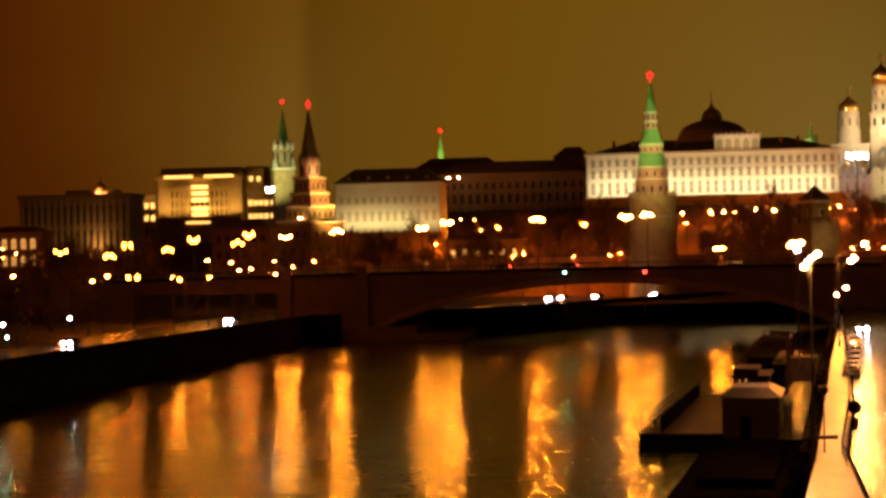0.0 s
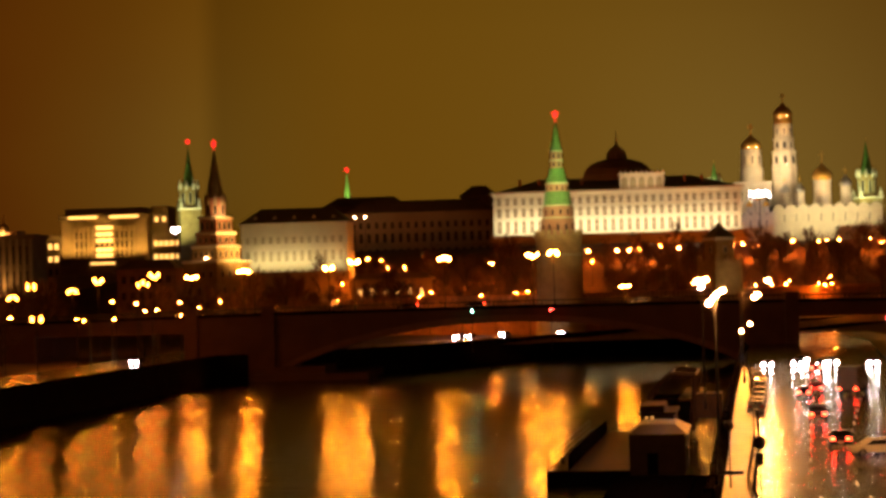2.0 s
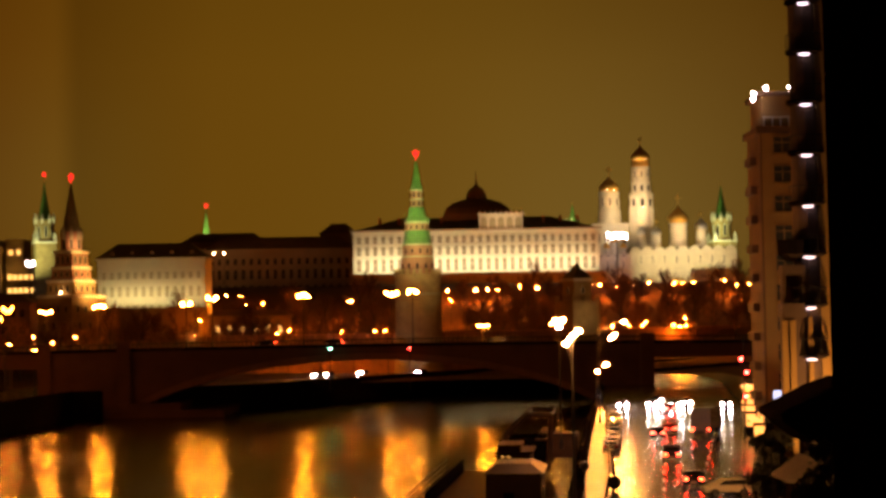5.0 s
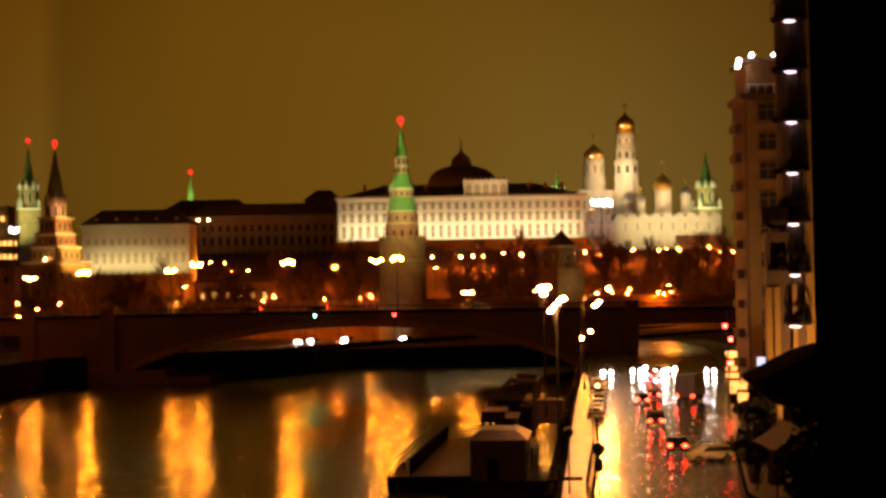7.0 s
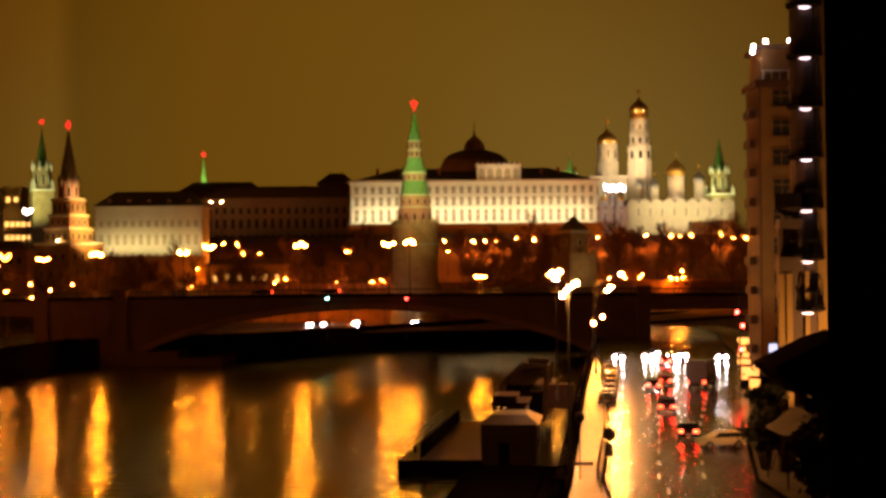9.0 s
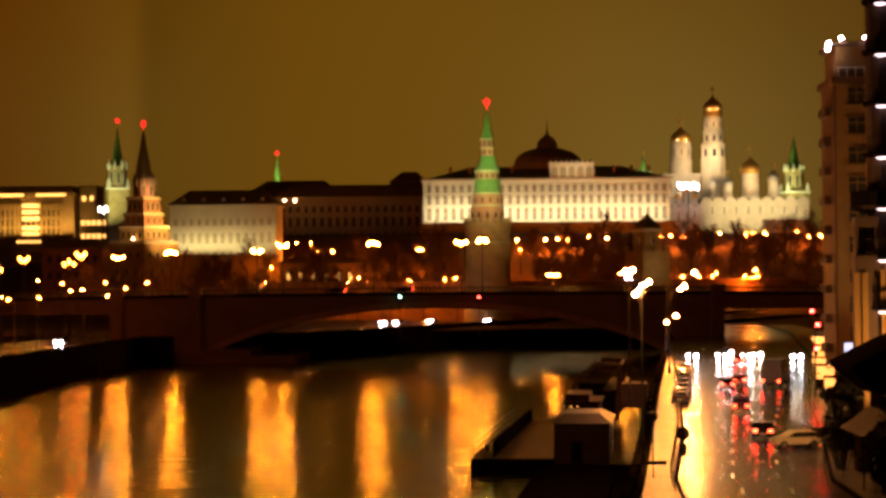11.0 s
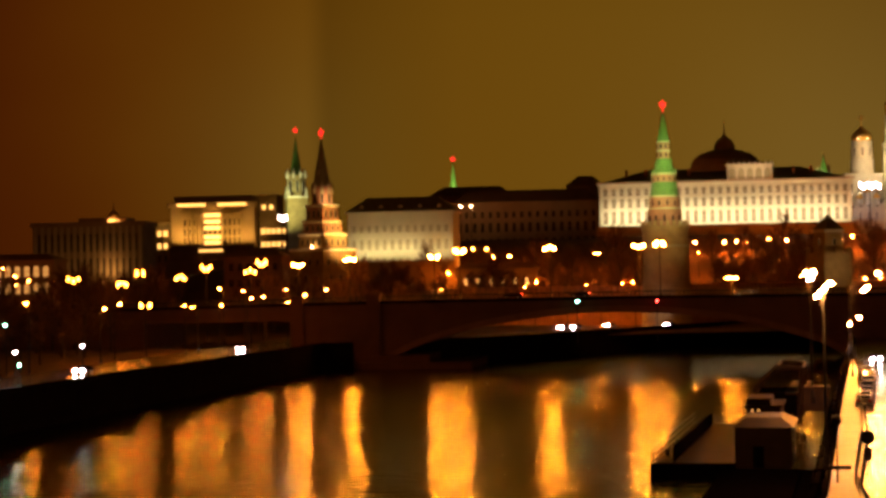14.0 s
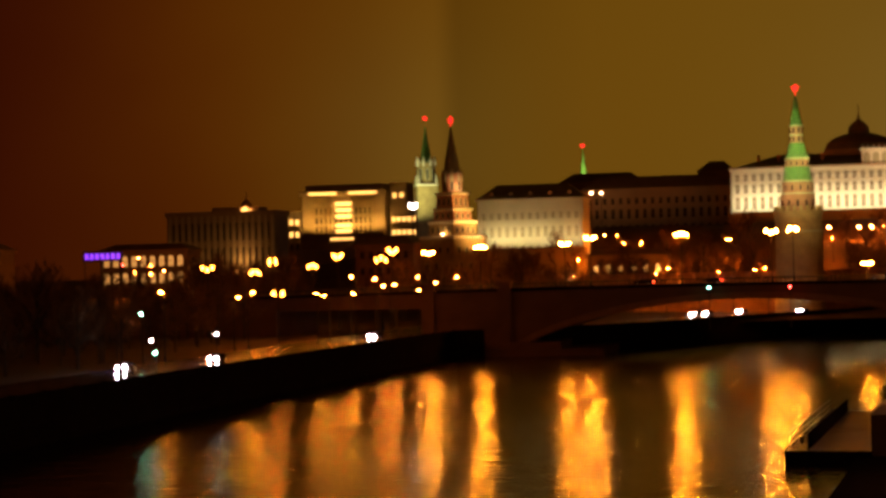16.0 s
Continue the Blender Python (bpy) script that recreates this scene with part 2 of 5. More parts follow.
def water_material():
    m = bpy.data.materials.new("river_water")
    m.use_nodes = True
    nt = m.node_tree
    b = nt.nodes["Principled BSDF"]
    b.inputs["Base Color"].default_value = (0.010, 0.009, 0.005, 1)
    b.inputs["Roughness"].default_value = 0.12
    b.inputs["IOR"].default_value = 1.33
    co = nt.nodes.new("ShaderNodeTexCoord")
    last = None
    for scale, stretch, dist in ((0.10, 2.2, 0.15), (0.26, 2.2, 0.20), (0.9, 1.8, 0.045)):
        mp = nt.nodes.new("ShaderNodeMapping")
        mp.inputs["Scale"].default_value = (1.0, stretch, 1.0)
        n = nt.nodes.new("ShaderNodeTexNoise")
        n.inputs["Scale"].default_value, n.inputs["Detail"].default_value = scale, 3
        bp = nt.nodes.new("ShaderNodeBump")
        bp.inputs["Strength"].default_value, bp.inputs["Distance"].default_value = 1.0, dist
        nt.links.new(co.outputs["Object"], mp.inputs[0])
        nt.links.new(mp.outputs[0], n.inputs["Vector"])
        nt.links.new(n.outputs[0], bp.inputs["Height"])
        if last:
            nt.links.new(last, bp.inputs["Normal"])
        last = bp.outputs[0]
    nt.links.new(last, b.inputs["Normal"])
    return m


WATER = water_material()

# ---------------------------------------------------------------- building blocks


def box(bm, x0, x1, y0, y1, z0, z1):
    v = [bm.verts.new(p) for p in ((x0, y0, z0), (x1, y0, z0), (x1, y1, z0), (x0, y1, z0), (x0, y0, z1), (x1, y0, z1), (x1, y1, z1), (x0, y1, z1))]
    for f in ((3, 2, 1, 0), (4, 5, 6, 7), (0, 1, 5, 4), (1, 2, 6, 5), (2, 3, 7, 6), (3, 0, 4, 7)):
        bm.faces.new([v[i] for i in f])


def lathe(bm, profile, n=12, phase=0.0, cx=0.0, cy=0.0):
    """A turned or many-sided solid: (radius, height) from the foot up."""
    rings = []
    for r, z in profile:
        rings.append([bm.verts.new((cx + max(r, 0.01) * math.cos(phase + 2 * math.pi * i / n), cy + max(r, 0.01) * math.sin(phase + 2 * math.pi * i / n), z)) for i in range(n)])
    for a, b in zip(rings, rings[1:]):
        for i in range(n):
            bm.faces.new((a[i], a[(i + 1) % n], b[(i + 1) % n], b[i]))
    bm.faces.new(rings[0][::-1])
    bm.faces.new(rings[-1])


def tube(bm, a, b, r0, r1=None, n=6):
    a, b = Vector(a), Vector(b)
    r1 = r0 if r1 is None else r1
    q = (b - a).to_track_quat("Z", "Y")
    rings = [[bm.verts.new(p + q @ Vector((r * math.cos(2 * math.pi * i / n), r * math.sin(2 * math.pi * i / n), 0))) for i in range(n)] for p, r in ((a, r0), (b, r1))]
    for i in range(n):
        bm.faces.new((rings[0][i], rings[0][(i + 1) % n], rings[1][(i + 1) % n], rings[1][i]))
    bm.faces.new(rings[0][::-1])
    bm.faces.new(rings[1])


def ball(bm, c, r, squash=1.0):
    prof = [(r * math.sin(a), c[2] - r * squash * math.cos(a)) for a in (0.35, 0.95, 1.57, 2.2, 2.8)]
    lathe(bm, prof, 7, 0, c[0], c[1])


def prism(bm, pts, y0, y1):
    """A flat outline in x and z, made thick along y."""
    a = [bm.verts.new((x, y0, z)) for x, z in pts]
    b = [bm.verts.new((x, y1, z)) for x, z in pts]
    n = len(pts)
    bm.faces.new(a)
    bm.faces.new(b[::-1])
    for i in range(n):
        bm.faces.new((a[(i + 1) % n], a[i], b[i], b[(i + 1) % n]))


def mesh_of(name, bm, material):
    bmesh.ops.recalc_face_normals(bm, faces=bm.faces)
    me = bpy.data.meshes.new(name)
    bm.to_mesh(me)
    bm.free()
    me.materials.append(material)
    return me


def made(build, *args, **kw):
    bm = bmesh.new()
    build(bm, *args, **kw)
    return bm


def part(name, bm, material, parent=None, label=""):
    ob = new(name, mesh_of(name, bm, material))
    ob.parent = parent
    return tagged(ob, label)


def piece(name, mesh, parent, m):
    ob = new(name, mesh)
    ob.parent = parent
    ob.matrix_basis = m
    return ob


def thing(name, label, category, m=None, group="", kind=""):
    ob = new(name)
    ob.empty_display_size = 0.5
    if m is not None:
        ob.matrix_basis = m
    return tagged(ob, label, category, group, kind)


def B():
    return bmesh.new()

# ---------------------------------------------------------------- ground, river, quays
LEFT_BANK = [(-93, -300), (-95, 100), (-93, 225), (-91, 294), (-84, 417), (-72, 424), (-50, 450), (-41, 462), (15, 582), (120, 720), (420, 900), (1200, 1300), (4500, 2600)]
RIGHT_BANK = [(-20, -300), (-4, 10), (7.5, 122), (18, 240), (36, 430), (46, 500), (90, 590), (200, 700), (480, 850), (1250, 1240), (4500, 2450)]
LAND = 5.5


def ground():
    bm = B()
    for bank, far in ((LEFT_BANK, [(4500, 4500), (-4500, 4500), (-4500, -300)]), (RIGHT_BANK, [(4500, -300)])):
        vs = [bm.verts.new((x, y, LAND)) for x, y in bank + far]
        es = [bm.edges.new((vs[i], vs[(i + 1) % len(vs)])) for i in range(len(vs))]
        bmesh.ops.triangle_fill(bm, edges=es, use_beauty=True)
    for f in bm.faces:
        f.normal_update()
        if f.normal.z < 0:
            f.normal_flip()
    me = bpy.data.meshes.new("ground")
    bm.to_mesh(me)
    bm.free()
    me.materials.append(EARTH)
    tagged(new("ground", me), "flat dark riverside ground reaching the horizon", "ground", kind="structure")


ground()
wbm = B()
wv = [wbm.verts.new(p) for p in ((-4500, -300, 0), (4500, -300, 0), (4500, 4500, 0), (-4500, 4500, 0))]
wbm.faces.new(wv)
tagged(part("water", wbm, WATER), "dark rippled river water with lamp reflections", "river", kind="structure")


def along(path, s):
    """Point and heading at s metres along a line of points."""
    for (x0, y0), (x1, y1) in zip(path, path[1:]):
        d = math.hypot(x1 - x0, y1 - y0)
        if s <= d:
            return x0 + (x1 - x0) * s / d, y0 + (y1 - y0) * s / d, math.atan2(y1 - y0, x1 - x0)
        s -= d
    return path[-1][0], path[-1][1], 0.0


def strip(bm, path, a, b, z0, z1):
    """A wall along a line, between the offsets a and b to its left."""
    rows = []
    for i, (x, y) in enumerate(path):
        x0, y0 = path[max(i - 1, 0)]
        x1, y1 = path[min(i + 1, len(path) - 1)]
        d = math.hypot(x1 - x0, y1 - y0)
        nx, ny = -(y1 - y0) / d, (x1 - x0) / d
        rows.append([bm.verts.new((x + nx * o, y + ny * o, z)) for o, z in ((a, z0), (b, z0), (b, z1), (a, z1))])
    for p, q in zip(rows, rows[1:]):
        for i in range(4):
            bm.faces.new((p[i], p[(i + 1) % 4], q[(i + 1) % 4], q[i]))
    bm.faces.new(rows[0])
    bm.faces.new(rows[-1][::-1])


def quay(name, bank, side):
    """Granite river wall with a coping, a parapet and its blocks."""
    q = thing(name, "granite river wall, night shade in its colour, with a low parapet", "quay wall", kind="structure")
    w = 0.9 * side
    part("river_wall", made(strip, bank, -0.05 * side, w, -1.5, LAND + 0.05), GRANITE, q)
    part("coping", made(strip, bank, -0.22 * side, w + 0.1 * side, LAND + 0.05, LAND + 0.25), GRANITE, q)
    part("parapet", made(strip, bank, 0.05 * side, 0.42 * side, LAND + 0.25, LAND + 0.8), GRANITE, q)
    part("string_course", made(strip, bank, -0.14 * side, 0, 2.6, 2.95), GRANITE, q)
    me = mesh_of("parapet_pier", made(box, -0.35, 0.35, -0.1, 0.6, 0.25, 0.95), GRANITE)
    for k in range(60):
        x, y, h = along(bank, 330 + k * 9)
        if side < 0:
            h += math.pi
        piece("parapet_pier", me, q, pose(x, y, LAND, 0, 0, math.degrees(h)))


quay("quay_left", LEFT_BANK[:11], 1)
quay("quay_right", RIGHT_BANK[:10], -1)


def road(name, pts, label, material, z):
    bm = B()
    a = [bm.verts.new((x0, y, z)) for x0, x1, y in pts]
    b = [bm.verts.new((x1, y, z)) for x0, x1, y in pts]
    for i in range(len(pts) - 1):
        bm.faces.new((a[i], b[i], b[i + 1], a[i + 1]))
    for x0, x1, s in ((a, b, 0),):
        low = [[bm.verts.new((v.co.x, v.co.y, z - 0.3)) for v in r] for r in (a, b)]
        for r, l in zip((a, b), low):
            for i in range(len(pts) - 1):
                bm.faces.new((r[i], r[i + 1], l[i + 1], l[i]))
        bm.faces.new((a[0], b[0], low[1][0], low[0][0]))
    tagged(part(name, bm, material), label, "road", kind="structure")


def bank_x(path, y):
    for (x0, y0), (x1, y1) in zip(path, path[1:]):
        if y0 <= y <= y1:
            return x0 + (x1 - x0) * (y - y0) / (y1 - y0)
    return path[-1][0]


ROAD_R = [(9.5, 21.0, 90), (10.9, 21.2, 125), (15.0, 27.0, 165), (19.6, 38, 220), (25, 47, 290), (31, 58, 380), (37, 64, 430), (45, 66, 500)]
road("road", ROAD_R, "wet dark asphalt embankment road shining under lamps", ASPHALT, LAND + 0.03)
road("pavement", [(bank_x(RIGHT_BANK, y) + 1.0, x0 - 0.25, y) for x0, x1, y in ROAD_R], "wet pale embankment pavement beside the river wall", PAVING, LAND + 0.17)
road("pavement_inner", [(x1 + 0.2, x1 + 9, y) for x0, x1, y in ROAD_R], "wet pavement in front of the buildings", PAVING, LAND + 0.16)
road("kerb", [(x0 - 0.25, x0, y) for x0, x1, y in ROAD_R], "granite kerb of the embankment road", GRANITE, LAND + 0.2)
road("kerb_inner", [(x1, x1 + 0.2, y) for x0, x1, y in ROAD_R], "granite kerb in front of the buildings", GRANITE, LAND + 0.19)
ROAD_L = [(-112, -97.5, 60), (-112, -96.5, 225), (-111, -95, 294), (-110, -91, 380), (-109, -89, 425), (-107, -88, 480)]
road("road_left", ROAD_L, "wet asphalt road along the far river wall", ASPHALT, LAND + 0.03)
# road along the far bank behind the bridge
FAR_ROAD = [(-46, 475), (8, 592), (112, 730), (410, 912)]
rbm = B()
strip(rbm, FAR_ROAD, 0.0, 13.0, LAND - 0.3, LAND + 0.05)
tagged(part("road_far", rbm, ASPHALT), "wet road along the far embankment under the wall", "road", kind="structure")


def lane_marks():
    q = thing("lane_markings", "worn white lane lines on the wet road", "road marking", kind="structure")
    me = mesh_of("dash", made(box, -0.08, 0.08, 0, 3.0, 0, 0.006), PALE_PAINT)
    for k in range(26):
        y = 100 + 9 * k
        for f in (0.36, 0.66):
            x0 = next(a[0] + (b[0] - a[0]) * (y - a[2]) / (b[2] - a[2]) for a, b in zip(ROAD_R, ROAD_R[1:]) if a[2] <= y <= b[2])
            x1 = next(a[1] + (b[1] - a[1]) * (y - a[2]) / (b[2] - a[2]) for a, b in zip(ROAD_R, ROAD_R[1:]) if a[2] <= y <= b[2])
            piece("dash", me, q, pose(x0 + (x1 - x0) * f, y, LAND + 0.034, 0, 0, -6))


lane_marks()


def hill():
    bm = B()
    xs = [-420 + 20 * i for i in range(46)]
    ys = [500 + 15 * j for j in range(44)]

    def rise(x, y):
        foot = 640 + 0.28 * x if x > -60 else 640
        s = max(0.0, min(1.0, (y - foot) / 190))
        return LAND - 0.4 + 33.5 * s * s * (3 - 2 * s) * (1 if x > -150 else max(0.45, 1 + (x + 150) / 200)) + 0.7 * noise.noise((x * 0.03, y * 0.03, 0))

    g = [[bm.verts.new((x, y, rise(x, y))) for x in xs] for y in ys]
    for a, b in zip(g, g[1:]):
        for i in range(len(xs) - 1):
            bm.faces.new((a[i], a[i + 1], b[i + 1], b[i]))
    ob = part("hill", bm, GRASS)
    tagged(ob, "dark grassy fortress hill above the river", "hill", kind="structure")
    return rise


rise = hill()

# ---------------------------------------------------------------- bridge


def deck_z(x):
    return 15.6 - (x + 20) ** 2 * 7e-5


def arch_z(x, a, b, foot, crown):
    u = (x - (a + b) / 2) / ((b - a) / 2)
    return foot + (crown - foot) * (1 - u * u) ** 0.75


def bridge():
    y0, y1 = 420.0, 458.0
    q = thing("bridge", "wide dark stone arch bridge over the river", "bridge", kind="structure")

    def skin(bm, ya, yb, top, bottom, spans):
        for a, b in spans:
            n = max(1, int((b - a) / 3))
            cols = []
            for i in range(n + 1):
                x = a + (b - a) * i / n
                cols.append([bm.verts.new(p) for p in ((x, ya, bottom(x)), (x, ya, top(x)), (x, yb, top(x)), (x, yb, bottom(x)))])
            for p, r in zip(cols, cols[1:]):
                for i in range(4):
                    bm.faces.new((p[i], p[(i + 1) % 4], r[(i + 1) % 4], r[i]))
            bm.faces.new(cols[0])
            bm.faces.new(cols[-1][::-1])

    main = lambda x: arch_z(x, -72, 36, 0.2, 12.2)
    bm = B()
    skin(bm, y0 + 0.5, y1 - 0.5, deck_z, main, [(-71.9, 35.9)])
    part("main_span", bm, BRIDGE_STONE, q)
    bm = B()
    skin(bm, y0 + 0.1, y0 + 1.6, lambda x: main(x) + 1.5, main, [(-71.5, 35.5)])
    part("arch_rib", bm, RIB_STONE, q)
    bm = B()
    skin(bm, y0 + 0.5, y1 - 0.5, deck_z, lambda x: -2, [(-260, -128), (-92, -72), (36, 46), (84, 260)])
    part("abutment", bm, BRIDGE_STONE, q)
    bm = B()
    skin(bm, y0 + 0.5, y1 - 0.5, deck_z, lambda x: 11.4, [(-128, -92)])
    part("side_span", bm, BRIDGE_STONE, q)
    bm = B()
    skin(bm, y0 + 0.5, y1 - 0.5, deck_z, lambda x: 11.6, [(46, 84)])
    part("side_span", bm, BRIDGE_STONE, q)
    for x in (-92.5, -74.5, 34.5, 44.5):
        bm = B()
        box(bm, x, x + 3, y0 - 0.8, y0 + 1.2, -1.5, deck_z(x) + 1.5)
        box(bm, x - 0.3, x + 3.3, y0 - 1.1, y0 + 1.4, deck_z(x) + 1.5, deck_z(x) + 1.9)
        part("pylon", bm, BRIDGE_STONE, q)
    bm = B()
    box(bm, -76, -50, y0 - 3, y1 + 3, -1.5, 1.6)
    box(bm, -74, -60, y0 - 1.5, y1 + 1.5, 1.6, 3.2)
    part("pier_footing", bm, BRIDGE_STONE, q)
    bm = B()
    skin(bm, y0 - 0.1, y0 + 0.55, lambda x: deck_z(x) + 0.25, lambda x: deck_z(x) - 0.45, [(-260, 260)])
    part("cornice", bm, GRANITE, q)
    for yy in (y0 + 0.15, y1 - 0.6):
        bm = B()
        skin(bm, yy, yy + 0.25, lambda x: deck_z(x) + 1.25, lambda x: deck_z(x) + 1.1, [(-260, 260)])
        part("handrail", bm, DARK_IRON, q)
        bm = B()
        for k in range(520):
            x = -260 + k
            box(bm, x - 0.09, x + 0.09, yy + 0.05, yy + 0.2, deck_z(x) + 0.25, deck_z(x) + 1.1)
        tagged(part("balusters", bm, DARK_IRON, q), kind="stuff")


bridge()
# ---------------------------------------------------------------- lamps
def bridge_lamp_master(glass):
    q = thing("bridge_lamp", "tall bridge lamp with a cluster of glowing globes", "street lamp", pose(0, 0, 0), "lamps on the bridge")
    bm = B()
    lathe(bm, [(0.32, 0), (0.32, 0.5), (0.2, 0.8), (0.13, 1.5), (0.09, 9.4), (0.14, 9.5), (0.14, 9.8), (0.03, 10.4)], 8)
    part("pole", bm, DARK_IRON, q)
    for k in range(4):
        a = math.pi * k / 2 + 0.3
        c, s = math.cos(a), math.sin(a)
        bm = B()
        tube(bm, (0, 0, 9.0), (0.75 * c, 0.75 * s, 9.15), 0.05)
        tube(bm, (0.75 * c, 0.75 * s, 9.15), (1.15 * c, 1.15 * s, 9.55), 0.05)
        arm = part("arm", bm, DARK_IRON, q)
        part("globe", made(ball, (1.15 * c, 1.15 * s, 9.95 - 0.3 * (k % 2)), 0.33), glass, arm, "glowing orange globe")
    return q


def street_lamp_master(glass, label):
    q = thing("street_lamp", label, "street lamp", pose(0, 0, 0), "street lamps")
    bm = B()
    lathe(bm, [(0.2, 0), (0.2, 0.6), (0.1, 0.9), (0.06, 9.2)], 8)
    tube(bm, (0, 0, 9.2), (0.0, -0.6, 9.75), 0.05)
    part("pole", bm, DARK_IRON, q)
    bm = B()
    box(bm, -0.25, 0.25, -1.5, -0.5, 9.78, 9.95)
    hood = part("hood", bm, DARK_IRON, q)
    part("lens", made(ball, (0, -1.0, 9.68), 0.25, 0.6), glass, hood, "glowing lamp lens")
    return q


def lantern_master():
    q = thing("wall_lantern", "small warm lantern on a short iron post", "lantern", pose(0, 0, 0), "lanterns of the fortress")
    bm = B()
    lathe(bm, [(0.15, -9.0), (0.1, -8), (0.06, -0.35)], 6)
    part("pole", bm, DARK_IRON, q)
    part("globe", made(ball, (0, 0, 0), 0.38), LAMP_Y, q, "glowing warm globe")
    bm = B()
    lathe(bm, [(0.4, 0.45), (0.05, 0.8)], 8)
    part("cap", bm, DARK_IRON, q)
    return q


def place_lamps(master, tall, spots, scale=1.0, floor=None):
    """Copies of a lamp whose light stands at each spot: the pole reaches down to its support."""
    for i, (x, y, z) in enumerate(spots):
        base = floor(x, y) if floor else z - tall
        k = max(0.3, (z - base) / tall)
        m = pose(x, y, base, 0, 0, (i * 67) % 360)
        ob = copy_thing(master, m)
        ob.scale = (scale, scale, k)


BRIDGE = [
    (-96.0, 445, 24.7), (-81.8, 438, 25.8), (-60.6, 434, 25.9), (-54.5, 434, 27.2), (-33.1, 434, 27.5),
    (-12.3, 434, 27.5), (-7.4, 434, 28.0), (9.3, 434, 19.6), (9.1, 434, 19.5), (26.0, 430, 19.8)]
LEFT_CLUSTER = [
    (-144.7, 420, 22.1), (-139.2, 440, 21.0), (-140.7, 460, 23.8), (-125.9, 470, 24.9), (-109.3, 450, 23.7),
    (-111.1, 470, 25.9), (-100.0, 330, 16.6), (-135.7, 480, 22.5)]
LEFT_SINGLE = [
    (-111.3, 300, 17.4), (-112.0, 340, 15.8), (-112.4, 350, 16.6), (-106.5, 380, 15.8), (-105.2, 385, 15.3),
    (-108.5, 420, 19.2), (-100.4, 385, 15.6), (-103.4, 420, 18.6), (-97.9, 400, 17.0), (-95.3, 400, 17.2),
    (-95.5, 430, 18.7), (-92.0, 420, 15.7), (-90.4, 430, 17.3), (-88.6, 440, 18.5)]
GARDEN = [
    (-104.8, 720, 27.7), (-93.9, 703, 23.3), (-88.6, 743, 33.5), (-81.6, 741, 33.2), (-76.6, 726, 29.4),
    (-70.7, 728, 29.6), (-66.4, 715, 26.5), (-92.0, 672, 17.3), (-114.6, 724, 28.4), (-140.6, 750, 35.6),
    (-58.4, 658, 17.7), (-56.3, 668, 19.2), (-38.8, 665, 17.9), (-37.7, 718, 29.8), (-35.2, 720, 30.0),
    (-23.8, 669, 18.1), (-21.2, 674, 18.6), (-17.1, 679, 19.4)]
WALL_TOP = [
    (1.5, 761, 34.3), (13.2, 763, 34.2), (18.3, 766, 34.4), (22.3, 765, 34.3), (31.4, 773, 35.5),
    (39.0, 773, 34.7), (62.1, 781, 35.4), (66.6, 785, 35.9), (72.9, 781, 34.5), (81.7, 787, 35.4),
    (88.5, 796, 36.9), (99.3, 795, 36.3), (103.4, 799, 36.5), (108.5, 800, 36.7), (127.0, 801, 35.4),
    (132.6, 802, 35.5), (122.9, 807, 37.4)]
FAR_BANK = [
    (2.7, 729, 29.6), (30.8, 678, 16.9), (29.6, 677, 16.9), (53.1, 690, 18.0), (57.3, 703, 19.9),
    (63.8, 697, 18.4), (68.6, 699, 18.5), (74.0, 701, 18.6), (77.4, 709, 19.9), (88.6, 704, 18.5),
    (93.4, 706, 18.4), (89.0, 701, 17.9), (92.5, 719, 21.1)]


# Added lamps, hidden by the deck, that brighten the wall and road under the arch.
HIDDEN_FILL = [(-62, 600, 12.6), (-50, 589, 12.6), (-39, 579, 12.4), (-28, 569, 12.4), (-17, 555, 12.4)]


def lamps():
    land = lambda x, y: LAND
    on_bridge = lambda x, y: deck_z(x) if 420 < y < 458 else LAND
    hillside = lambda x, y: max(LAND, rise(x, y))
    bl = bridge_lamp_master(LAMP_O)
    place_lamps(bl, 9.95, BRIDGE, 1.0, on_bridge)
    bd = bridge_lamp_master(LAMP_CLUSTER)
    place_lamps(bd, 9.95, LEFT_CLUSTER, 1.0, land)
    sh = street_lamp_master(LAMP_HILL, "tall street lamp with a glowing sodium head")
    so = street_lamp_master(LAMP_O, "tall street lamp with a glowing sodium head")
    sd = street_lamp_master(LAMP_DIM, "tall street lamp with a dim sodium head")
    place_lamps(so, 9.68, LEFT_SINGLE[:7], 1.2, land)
    # helper lamps out of sight behind the bridge
    place_lamps(so, 9.68, HIDDEN_FILL, 1.2, land)
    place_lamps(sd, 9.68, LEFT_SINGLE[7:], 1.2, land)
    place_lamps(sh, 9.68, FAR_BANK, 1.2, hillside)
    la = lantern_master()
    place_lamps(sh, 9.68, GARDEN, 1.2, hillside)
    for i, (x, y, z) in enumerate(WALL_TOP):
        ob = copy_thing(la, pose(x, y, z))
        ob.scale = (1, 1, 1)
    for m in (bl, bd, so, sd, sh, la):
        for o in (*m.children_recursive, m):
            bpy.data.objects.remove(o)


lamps()


